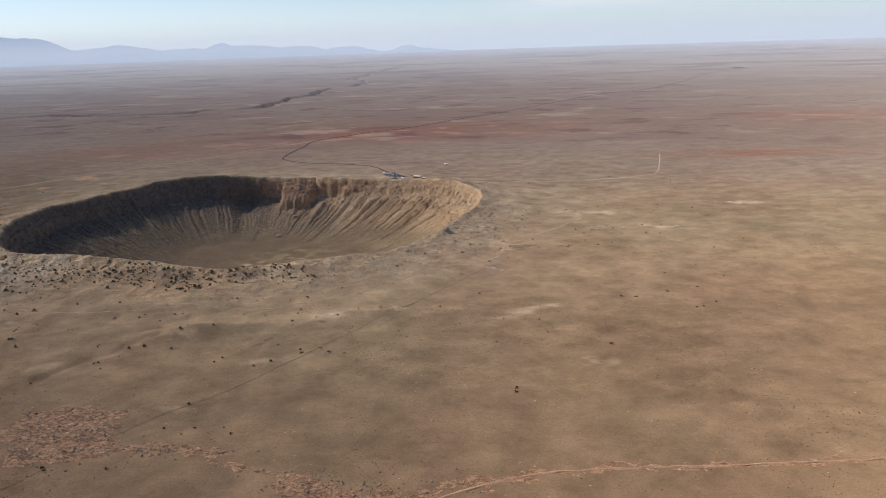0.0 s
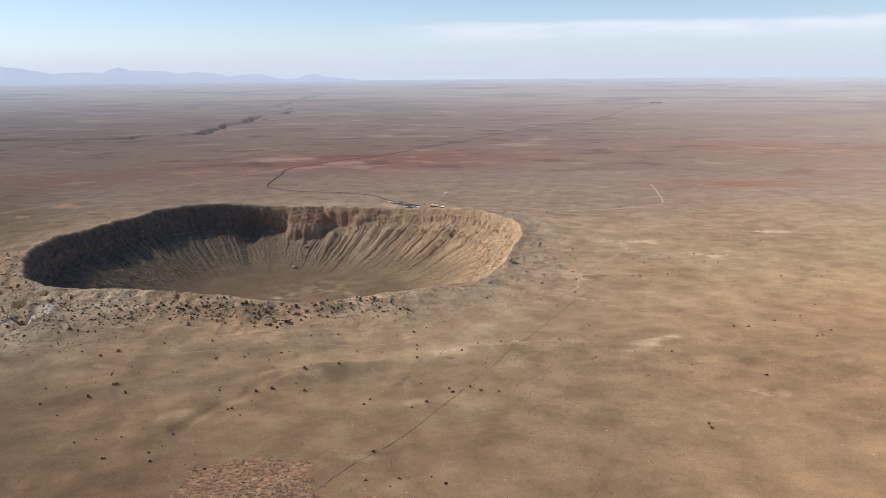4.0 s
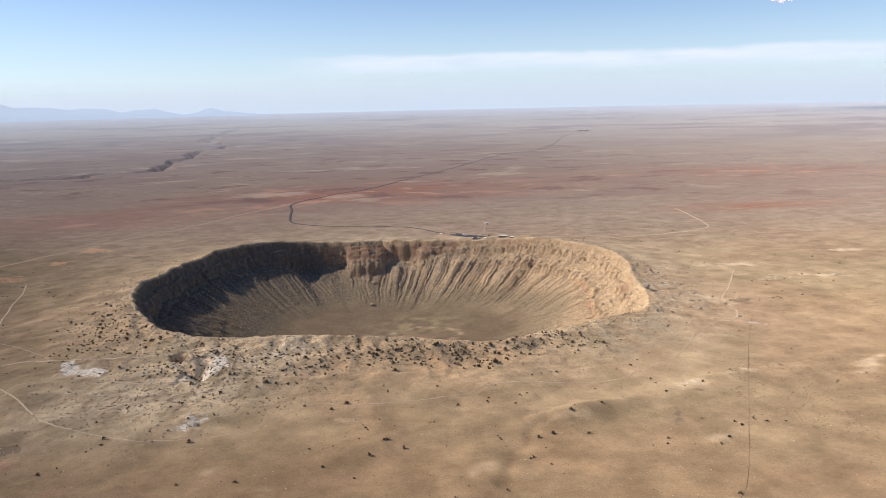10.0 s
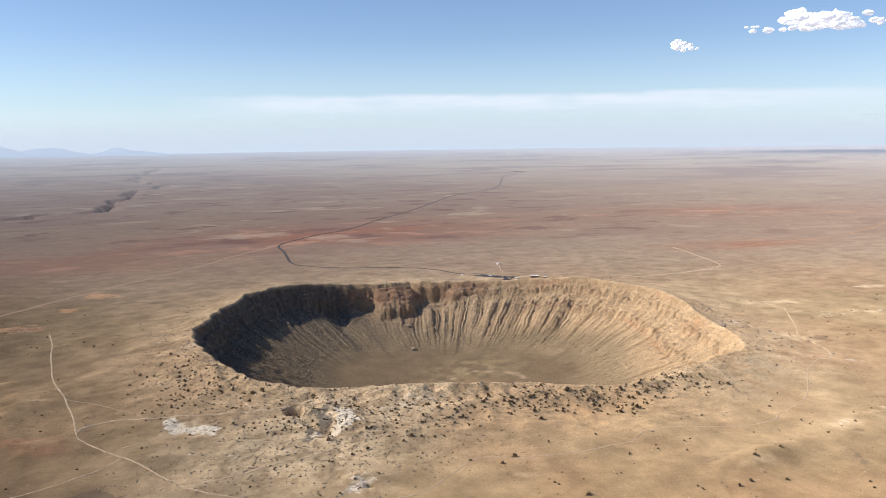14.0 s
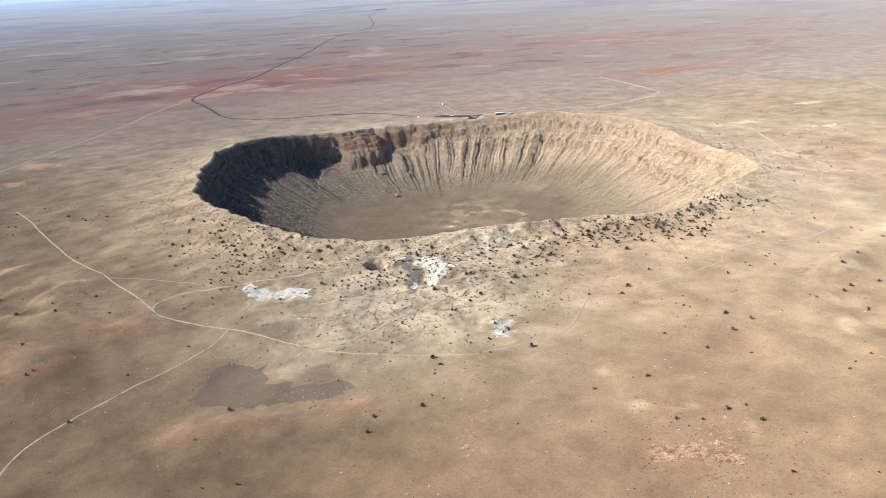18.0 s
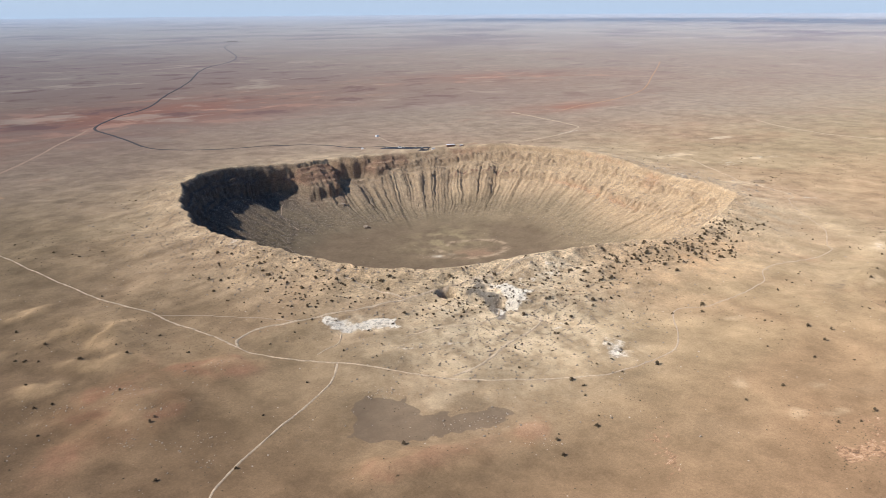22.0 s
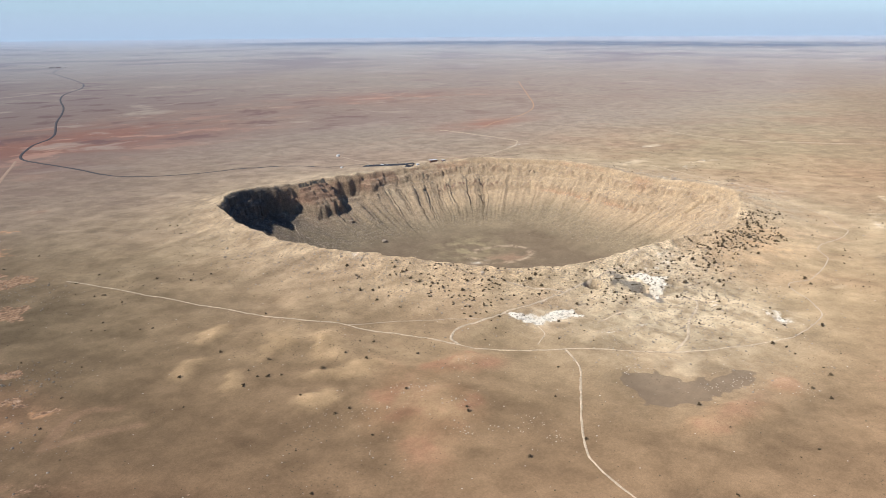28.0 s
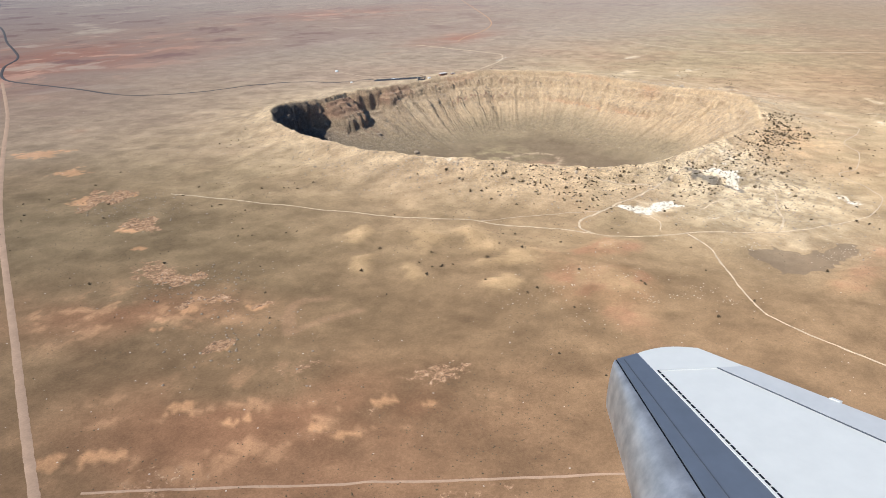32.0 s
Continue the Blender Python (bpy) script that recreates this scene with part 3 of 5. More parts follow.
def mixc(col, other, w):
    return col + (np.array(other) - col) * np.clip(w, 0, 1)[..., None]


def polygon(x, y, pts):
    """1 inside a closed outline."""
    inside = np.zeros(x.shape, bool)
    for (ax, ay), (bx, by) in zip(pts, pts[1:] + pts[:1]):
        if ay != by:
            inside ^= ((ay > y) != (by > y)) & (x < (bx - ax) * (y - ay) / (by - ay) + ax)
    return inside


def outline(x, y, pts, soft):
    """1 well inside a closed outline, 0 well outside."""
    d = line_distance(x, y, pts + pts[:1])
    return smooth(-soft, soft, np.where(polygon(x, y, pts), d, -d))


def outer_color(x, y, th, out):
    n1, n2, n3 = fbm(x / 60, y / 60, 4, 81), fbm(x / 14, y / 14, 4, 82), fbm(x / 3.2, y / 3.2, 4, 83)
    rho = np.hypot(x + 100, y - 60)
    n5 = fbm(x / 26, y / 26, 5, 99)
    col = np.zeros(x.shape + (3,)) + np.array((0.345, 0.246, 0.156))
    col = mixc(col, (0.300, 0.236, 0.150), smooth(0.0, 0.4, n1 + 0.4 * n2) * 0.7)           # grey-green scrub
    col = mixc(col, (0.335, 0.206, 0.126), smooth(0.0, 0.45, -n1 + 0.6 * n5) * 0.65)        # red-brown soil
    col = mixc(col, (0.27, 0.190, 0.128), smooth(0.05, 0.42, n5 - 0.3 * n1) * 0.4)          # darker hollows
    col = mixc(col, (0.42, 0.32, 0.205), smooth(0.12, 0.5, -n5 + 0.5 * n2) * 0.3)           # bare pale sand
    col = mixc(col, (0.298, 0.226, 0.174), smooth(225, 330, y + 0.15 * x + 12 * n1) * 0.7)
    col = mixc(col, (0.205, 0.142, 0.090), bump_at(x, y, -146, 118, 44, 28, -20) * 0.8)
    # browner, duskier ground in the west
    red_west = bump_at(x, y, -220, 186, 42, 24, -40)
    west = smooth(-112, -165, x + 0.12 * (y - 200) + 14 * n1) * (1 - smooth(320, 420, y))
    col = mixc(col, (0.212, 0.138, 0.085), bump_at(x, y, -195, 186, 66, 46, -45) * (0.8 + 0.2 * n2))
    col = mixc(col, (0.208, 0.120, 0.076), red_west * (0.8 + 0.3 * n2))
    col = mixc(col, (0.205, 0.142, 0.087), (1 - red_west) * west * (0.72 + 0.2 * n2))
    col = mixc(col, (0.225, 0.170, 0.105), bump_at(x, y, -148, 262, 26, 46, 12) * 0.35)
    col = mixc(col, (0.195, 0.150, 0.096), bump_at(x, y, -176, 268, 34, 60, 20) * 0.8)
    col = mixc(col, (0.262, 0.182, 0.116), smooth(-45, 20, x) * (1 - smooth(115, 175, y - 0.2 * x + 10 * n1)) * 0.7)
    # pale sandy crests of the low hills, some of their sunlit look painted in, and their red flanks
    ragged, shift = 2.4 * fbm(x / 4.5, y / 4.5, 4, 28), 2.4 * fbm(x / 4.5, y / 4.5, 4, 29)
    crest, flank = np.zeros_like(x), np.zeros_like(x)
    for cx, cy, rx, ry, turn, hh in HILLS:
        crest = np.maximum(crest, bump_at(x + ragged, y + shift, cx, cy, rx * 1.1, ry * 1.5, turn))
    for cx, cy, rx, ry, turn, hh in RED_HILLS:
        flank = np.maximum(flank, bump_at(x + ragged, y + shift, cx, cy, rx * 1.15, ry * 1.3, turn))
    col = mixc(col, (0.355, 0.225, 0.135), smooth(0.1, 0.7, flank + 0.25 * n2) * 0.75)
    col = mixc(col, (0.29, 0.150, 0.100), smooth(0.25, 0.6, flank * (0.75 + n3) + 0.5 * n2) * 0.6)
    col = mixc(col, (0.42, 0.30, 0.185), smooth(0.35, 0.75, flank + 0.5 * fbm(x / 5, y / 5, 3, 109) - 0.2) * 0.55)
    col = mixc(col, (0.42, 0.30, 0.18), smooth(0.15, 0.95, crest + 0.3 * n3 + 0.2 * n2) * 0.7)
    for cx, cy, rx, ry, turn, w in ((-144.4, 178.2, 2.4, 1.6, -40, 0.8), (-139.8, 144.0, 5, 1.1, -28, 0.7), (-128.4, 140.8, 2.0, 1.3, -60, 0.7), (-133.0, 143.5, 3, 1.2, -20, 0.5)):
        col = mixc(col, (0.275, 0.148, 0.098), bump_at(x + ragged, y, cx, cy, rx, ry, turn) * smooth(-0.4, 0.2, n3) * w)
    bare = np.zeros_like(x)
    for sx0, sy0, sr in ((-200.1, 190.4, 1.6), (-198.9, 186, 0.9), (-208.2, 194.5, 0.9), (-208.1, 191.6, 1.0), (-186.8, 225.2, 1.1), (-186.4, 219, 0.9), (-197.5, 226.4, 0.9), (-198.3, 215.5, 0.9), (-139.2, 317.6, 4.5), (-146.4, 298, 3), (-161, 279, 3.2), (-153.9, 274.8, 2.0), (-190.9, 226.5, 1.0), (-184, 236.8, 1.2), (-176.4, 250.8, 1.3), (-169.7, 258.9, 2.0), (-211, 203, 1.4), (-210.8, 210, 1.4), (-221, 211, 1.5), (-224, 214.5, 1.5)):
        bare = np.maximum(bare, bump_at(x, y, sx0, sy0, sr * 1.5, sr, -50))
    rusty = np.clip(bump_at(x, y, -212, 205, 16, 11, -50) + bump_at(x, y, -196, 235, 18, 8, -60) + 0.7 * bump_at(x, y, -200, 188, 12, 6, -50), 0, 1)
    loop = np.minimum(line_distance(x, y, [(-191.4, 209.6), (-187.7, 212.7), (-184.5, 214.3), (-181.9, 214.0), (-180.2, 211.7)]), line_distance(x, y, [(-190.9, 209.6), (-186.3, 208.0), (-181.5, 205.5)]))
    col = mixc(col, (0.36, 0.235, 0.155), (1 - smooth(0.3, 1.1, loop + 0.5 * n3)) * 0.5)
    col = mixc(col, (0.265, 0.142, 0.088), rusty * smooth(-0.35, 0.3, n2) * 0.7)
    col = mixc(col, (0.50, 0.30, 0.175), smooth(0.52, 0.64, bare + 0.6 * n3 + 0.5 * fbm(x / 0.9, y / 0.9, 3, 104)) * (bare > 0.12) * 0.9)
    col = mixc(col, (0.44, 0.27, 0.165), rusty * smooth(0.30, 0.48, n3 + 0.4 * fbm(x / 1.1, y / 1.1, 3, 108)) * 0.7)
    # darker along the gully, small pale spots and dark spots of the southern plain
    col = mixc(col, (0.19, 0.13, 0.09), (1 - smooth(0.2, 1.5, line_distance(x, y, GULLY) + 1.2 * n3 + 0.6 * n2)) * 0.45)
    for cx, cy, rx, ry, turn in ((-101.3, 121.6, 1.8, 1.0, 0), (-97.6, 118.4, 2.2, 0.8, -20), (-95.4, 111.0, 1.8, 0.7, 30), (-98.7, 130.0, 2.6, 0.8, 10), (-79.4, 140.9, 2.5, 1.0, -15), (-92, 123, 2.0, 0.9, -30), (-46.0, 133.2, 5, 1.3, 10), (-21.6, 140.7, 5, 2.2, 20), (-12, 141.8, 5, 2.4, 20), (-29, 120.5, 3.4, 1.8, 10), (39, 225, 12, 3, -10), (14, 186, 4, 8, 20), (59, 204.5, 12, 2, -20), (85, 234.5, 10, 3, -18), (14, 141, 7, 2, 30), (21, 116, 5, 2, 0), (-129.3, 153.3, 2.8, 2.0, 0), (-64, 121, 3, 1.2, 20), (-38, 104, 3, 1.5, 0)):
        col = mixc(col, (0.52, 0.41, 0.285), smooth(0.2, 0.9, bump_at(x + 0.5 * ragged, y - 0.5 * ragged, cx, cy, rx, ry, turn) * (0.9 + 1.2 * n3)) * 0.75)
    for cx, cy, rx, ry, turn in ((-149.6, 144.4, 1.8, 1.0, -20), (-52, 137, 7, 1.6, 10), (-31, 129, 6, 1.3, 55), (-62, 131.5, 4, 1.3, 0), (-110, 126, 7, 3, -30), (-90, 118.5, 4, 1.6, -20), (-20, 110, 6, 1.6, 10), (-3, 122, 4, 1.6, -30), (-20, 158, 9, 2.2, 20)):
        col = mixc(col, (0.215, 0.165, 0.115), bump_at(x + 0.5 * ragged, y - 0.5 * ragged, cx, cy, rx, ry, turn) * smooth(-0.5, 0.3, n3 + 0.3 * n2) * 0.55)
    # nearest ground on the flight side is browner, and painted darker for lens falloff
    col = mixc(col, (0.262, 0.176, 0.112), (1 - smooth(60, 135, y + 0.35 * x)) * 0.62)
    # distance haze painted into the far plain: paler, then greyer
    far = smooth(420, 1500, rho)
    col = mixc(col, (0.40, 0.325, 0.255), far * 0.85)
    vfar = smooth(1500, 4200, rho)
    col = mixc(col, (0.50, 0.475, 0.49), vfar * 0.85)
    # cloud shadow on the far eastern plain, painted as a dark band
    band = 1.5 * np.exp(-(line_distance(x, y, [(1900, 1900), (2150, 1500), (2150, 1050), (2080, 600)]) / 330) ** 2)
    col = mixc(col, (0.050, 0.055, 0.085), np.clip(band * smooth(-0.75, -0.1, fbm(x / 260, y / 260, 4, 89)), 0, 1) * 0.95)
    band2 = bump_at(x, y, 1150, 700, 350, 900, 20)
    col = mixc(col, (0.27, 0.21, 0.19), band2 * smooth(-0.1, 0.3, fbm(x / 130, y / 330, 5, 90)) * 0.8)
    # canyon rock
    cd = line_distance(x + 16 * fbm(x / 26, y / 26, 3, 71), y + 16 * fbm(x / 26, y / 26, 3, 72), CANYON)
    col = mixc(col, (0.205, 0.18, 0.165), np.where(y > 560, 1 - smooth(2.5, 6.5, cd), 0))
    # ejecta apron: pale rubble, whitest in the south-west
    near = np.exp(-out / 16)
    col = mixc(col, (0.55, 0.435, 0.305), near * (0.75 + 0.45 * n3))
    sw = np.clip(1.3 * bump_at(x, y, -103, 166, 26, 16, 25), 0, 1)
    n6 = fbm(x / 1.1, y / 1.1, 3, 106)
    col = mixc(col, (0.56, 0.475, 0.355), sw * (0.40 + 0.45 * smooth(-0.45, 0.45, 0.3 * n3 + 1.0 * n6)))
    col = mixc(col, (0.30, 0.235, 0.165), sw * smooth(0.2, 0.5, -0.3 * n3 - 1.0 * n6) * 0.6)
    col = mixc(col, (0.60, 0.515, 0.40), np.clip(1.2 * bump_at(x, y, -98.6, 170.2, 4.4, 6.6, 12) + 0.9 * bump_at(x, y, -122, 179.4, 5, 2.6, -42) + 0.7 * bump_at(x, y, -101.8, 148, 3, 4, 0) + 0.6 * bump_at(x, y, -86, 172, 10, 4, -8), 0, 1) * smooth(-0.5, 0.25, n3 + 0.5 * n6) * 0.85)
    # quarry wall and pit: dark rock, with their shade painted into it
    pitwall = line_distance(x, y, [(-98.5, 177.3), (-101.7, 174.9), (-100.8, 171.5), (-103.8, 169), (-105.0, 166.2)])
    col = mixc(col, (0.15, 0.14, 0.135), (1 - smooth(0.5, 1.3, pitwall + 0.9 * n6)) * 0.85)
    col = mixc(col, (0.20, 0.165, 0.13), (1 - smooth(0.9, 1.6, np.hypot(x + 105.0, y - 178.2) + 0.5 * n6)) * 0.8)
    col = mixc(col, (0.42, 0.29, 0.18), bump_at(x, y, -58, 160, 22, 8, 0) * 0.7 * smooth(-0.4, 0.3, n3))
    # grey rubble fans of the eastern flank
    col = mixc(col, (0.30, 0.255, 0.19), np.clip(bump_at(x, y, -18, 168, 12, 6, 40) + bump_at(x, y, 8, 203, 9, 14, 0) + 0.7 * bump_at(x, y, 16, 240, 8, 16, 0), 0, 1) * smooth(-0.3, 0.35, n3 + 0.5 * n2) * 0.75)
    # soft mottling of the open plain, where grass, dust and gravel alternate
    calm = 1 - smooth(260, 420, rho)
    return col * (1 + calm * ((0.10 + 0.08 * west) * n2 + (0.14 + 0.10 * west) * fbm(x / 7, y / 7, 4, 107) + 0.19 * n3))[..., None]


def wall_color(x, y, z, th, H, ins):
    n2, n3 = fbm(x / 14, y / 14, 4, 82), fbm(x / 3.2, y / 3.2, 4, 83)
    zr = H - z
    beds = np.clip(arc(th, 64, 205, 12) + 0.8 * arc(th, 26, 66, 6) * smooth(-0.3, 0.2, n2 + n3), 0, 1)
    col = np.zeros_like(x)[:, None] + np.array((0.350, 0.275, 0.200))
    streak = fbm(np.cos(th) * 40, np.sin(th) * 40, 4, 93) + 0.35 * n3 + 0.2 * n2
    col = mixc(col, (0.49, 0.395, 0.285), smooth(0.0, 0.5, streak) * 0.6)
    col = mixc(col, (0.205, 0.155, 0.120), smooth(0.05, 0.5, -streak) * 0.55)
    col = mixc(col, (0.51, 0.395, 0.27), arc(th, -60, 50, 25) * 0.7)
    lay = zr + 0.8 * fbm(x / 4, y / 4, 4, 94)
    bed = fbm(lay * 1.5, th * 2, 3, 95)
    red = np.zeros_like(col) + np.array((0.295, 0.190, 0.138))
    red = mixc(red, (0.43, 0.31, 0.215), smooth(0.0, 0.4, bed + 0.5 * n3) * 0.65)
    red = mixc(red, (0.20, 0.130, 0.098), smooth(0.1, 0.5, -bed + 0.5 * n3) * 0.6)
    upper = 1 - smooth(4.2 - 1.6 * arc(th, 20, 64, 6), 6.6 - 1.6 * arc(th, 20, 64, 6), zr + 0.8 * fbm(x / 5, y / 5, 3, 96))
    col = mixc(col, red, upper * beds * 0.9)
    # pale sandy cap just under the rim
    col = mixc(col, (0.45, 0.34, 0.225), (1 - smooth(0.8, 2.2, ins + 0.8 * n3)) * arc(th, -80, 104, 8) * (0.7 - 0.4 * arc(th, 38, 66, 5)))
    # red dust trails below the north-western cliff
    trail = arc(th, 78, 96, 2) * smooth(6.5, 9, ins) * (1 - smooth(13, 21, ins)) * smooth(0.0, 0.25, fbm(np.cos(th) * 70, np.sin(th) * 70, 2, 92))
    col = mixc(col, (0.34, 0.205, 0.145), trail * 0.6)
    orange = arc(th, -22, 14, 3) * np.exp(-((ins - 10.9 - 0.5 * n2) / 0.55) ** 2) + arc(th, -4, 9, 3) * np.exp(-((ins - 0.9) / 0.7) ** 2) + 0.9 * bump_at(x, y, 0.3, 207.3, 3.5, 2.2, 50) + 0.6 * arc(th, 28, 44, 3) * np.exp(-((ins - 1.6) / 0.9) ** 2)
    col = mixc(col, (0.43, 0.235, 0.145), np.clip(orange, 0, 1) * 0.45 * smooth(-0.35, 0.2, n3 + 0.4 * n2))
    blocks = smooth(0.05, 0.3, fbm(x / 0.9, y / 0.9, 3, 65) + 0.3 * fbm(x / 9, y / 9, 2, 66))
    ledge = arc(th, -70, 62, 8) * (np.exp(-((ins - 3.6) / 1.0) ** 2) + 0.8 * np.exp(-((ins - 9.6) / 0.9) ** 2))
    col = mixc(col, (0.245, 0.170, 0.122), ledge * blocks * 0.45)
    col = mixc(col, (0.22, 0.13, 0.10), arc(th, 27, 47, 3) * np.exp(-((ins - 9.3) / 0.8) ** 2) * smooth(0.0, 0.2, fbm(x / 0.9, y / 0.9, 2, 91)) * 0.85)
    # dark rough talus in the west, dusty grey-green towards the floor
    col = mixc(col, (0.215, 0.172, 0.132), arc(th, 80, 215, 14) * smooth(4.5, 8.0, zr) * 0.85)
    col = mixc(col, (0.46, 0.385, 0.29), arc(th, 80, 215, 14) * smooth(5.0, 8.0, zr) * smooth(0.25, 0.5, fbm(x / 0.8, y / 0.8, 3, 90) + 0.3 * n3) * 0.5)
    # deeper shade of the west wall, painted into its dark rock colour
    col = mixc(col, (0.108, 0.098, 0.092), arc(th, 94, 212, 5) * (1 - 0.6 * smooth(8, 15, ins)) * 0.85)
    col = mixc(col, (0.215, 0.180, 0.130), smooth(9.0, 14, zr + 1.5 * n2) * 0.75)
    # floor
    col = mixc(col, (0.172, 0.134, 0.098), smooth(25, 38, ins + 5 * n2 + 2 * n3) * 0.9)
    col = mixc(col, (0.37, 0.315, 0.205), bump_at(x, y, -46, 240, 13, 9, 30) * smooth(-0.25, 0.3, n3 + 0.3 * n2) * 0.75)
    ringd = np.hypot((x + 47) / 1.25, y - 229) + 1.2 * n3
    col = mixc(col, (0.50, 0.40, 0.30), np.exp(-((ringd - 7.5) / 0.7) ** 2) * 0.7 * smooth(-0.35, 0.15, fbm(x / 1.5, y / 1.5, 3, 110)))
    col = mixc(col, (0.37, 0.245, 0.18), bump_at(x, y, -50, 226, 10, 3.6, -30) * smooth(-0.2, 0.2, n3 + 0.5 * fbm(x / 1.2, y / 1.2, 3, 110)) * 0.55)
    return mixc(col, (0.75, 0.70, 0.62), bump_at(x, y, -56.9, 229.8, 2.2, 0.9, -30) * smooth(-0.3, 0.1, n3))


def soil_color(x, y, z):
    shape = x.shape
    x, y, z = x.ravel(), y.ravel(), z.ravel()
    th = np.arctan2(y - CY, x - CX)
    d = rim_radius(th) - np.hypot(x - CX, y - CY)
    col = np.empty(x.shape + (3,))
    o, i = d < 1.0, d > 0
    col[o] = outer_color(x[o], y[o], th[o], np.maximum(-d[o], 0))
    col[d >= 1.0] = 0.3
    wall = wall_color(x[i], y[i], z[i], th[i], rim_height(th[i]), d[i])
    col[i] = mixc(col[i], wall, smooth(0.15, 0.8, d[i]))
    # warm soil near the crater and to the south-west, greyer and more olive to the north and east; the greying with
    # distance is painted haze
    rho = np.hypot(x + 100, y - 60)
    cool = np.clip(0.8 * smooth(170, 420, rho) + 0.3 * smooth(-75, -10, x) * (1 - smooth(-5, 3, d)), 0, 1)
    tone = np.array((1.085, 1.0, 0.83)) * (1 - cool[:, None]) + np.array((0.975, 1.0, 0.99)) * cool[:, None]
    return np.clip(col * tone, 0.02, 0.85).reshape(shape + (3,))


def bed_masks(x, y):
    """Red beds, brown streaky plain and far streaky plain, as soft masks."""
    rho = np.hypot(x + 100, y - 60)
    red = bump_at(x, y, -30, 455, 95, 48, 8) + 0.9 * bump_at(x, y, 118, 332, 34, 12, -8) + 0.6 * bump_at(x, y, 230, 470, 90, 40, -20) + 0.5 * bump_at(x, y, -160, 400, 60, 40, 0)
    roadside = np.exp(-line_distance(x, y, [(-71, 368), (-67.8, 399), (-64.9, 425), (-18.7, 477), (62, 592), (121, 684), (211, 790)]) / 45)
    brown = smooth(360, 450, y + 0.35 * x) * (1 - smooth(900, 1700, rho)) * (1 - 0.6 * smooth(60, 260, x)) + 0.5 * roadside
    far = smooth(420, 1500, rho) * (1 - 0.8 * smooth(2200, 4200, rho))
    return np.clip(np.stack([red, brown, far], -1), 0, 1)


def patch_masks(x, y):
    """White crushed rock, stony red ground and dark flats, the shaded pits among these, as soft masks."""
    r, th = np.hypot(x - CX, y - CY), np.arctan2(y - CY, x - CX)
    x, y = x + 2.2 * fbm(x / 6, y / 6, 4, 111) + 0.8 * fbm(x / 1.5, y / 1.5, 2, 113), y + 2.2 * fbm(x / 6, y / 6, 4, 112) + 0.8 * fbm(x / 1.5, y / 1.5, 2, 114)
    outside = r > rim_radius(th)
    white, stony, dark = np.zeros_like(x), np.zeros_like(x), np.zeros_like(x)
    for cx, cy, rx, ry, turn, w in ((-101.6, 147.6, 1.8, 3.2, -12, 0.58), (-121.5, 168, 5.5, 0.5, -25, 0.55), (-117, 165, 3, 0.4, -25, 0.5), (-101, 158.5, 4, 0.35, 40, 0.5),
                                    (-88, 172, 8, 2.2, -8, 0.40), (-21.6, 140.7, 4, 1.6, 20, 0.40), (-12, 141.8, 4, 1.8, 20, 0.40), (-29, 120.5, 2.4, 1.3, 20, 0.42),
                                    (59, 204.5, 11, 1.2, -20, 0.46), (85, 234.5, 9, 2.2, -18, 0.46), (39, 225, 9, 2.5, -10, 0.36), (40, 205, 12, 6, 0, 0.36), (10, 168, 5, 2.4, 0, 0.45), (60, 282, 16, 2.0, 5, 0.5), (-118, 222, 5, 8, 0, 0.36), (8, 203, 8, 12, 0, 0.38)):
        white = np.maximum(white, bump_at(x, y, cx, cy, rx, ry, turn) * w)
    for w, pts in ((0.72, [(-99.5, 175.5), (-96.6, 172.4), (-95.8, 168.5), (-98.4, 165.6), (-104.6, 165.4), (-103.6, 167.8), (-100.0, 168.8), (-99.6, 172)]), (0.66, [(-125, 184.6), (-121.5, 181), (-117, 176.6), (-118.8, 174), (-122, 178), (-125.6, 179.6), (-126.4, 182)])):
        white = np.maximum(white, outline(x, y, pts, 0.8) * w)
    for cx, cy, rx, ry, turn, w in ((30, 84, 44, 1.5, 2, 0.60), (-203, 190.5, 5, 1.6, -42, 0.42), (-208.5, 193.5, 4, 1.3, -42, 0.42), (-188, 225, 4, 1.0, -50, 0.5),
                                    (-167, 259, 6, 2.5, 60, 0.75), (-160, 279, 11, 1.8, 40, 0.8), (-183, 240, 10, 5, 60, 0.55), (-198, 203, 13, 3, -55, 0.42), (-222, 203, 9, 5, -55, 0.42), (-156, 278, 6, 2.5, 0, 0.7), (-192, 188, 7, 2.5, -40, 0.55), (-100, 112, 14, 5, 15, 0.5), (-120, 128, 12, 4, 40, 0.45), (-216, 178, 14, 4, -40, 0.5)):
        stony = np.maximum(stony, bump_at(x, y, cx, cy, rx, ry, turn) * w)
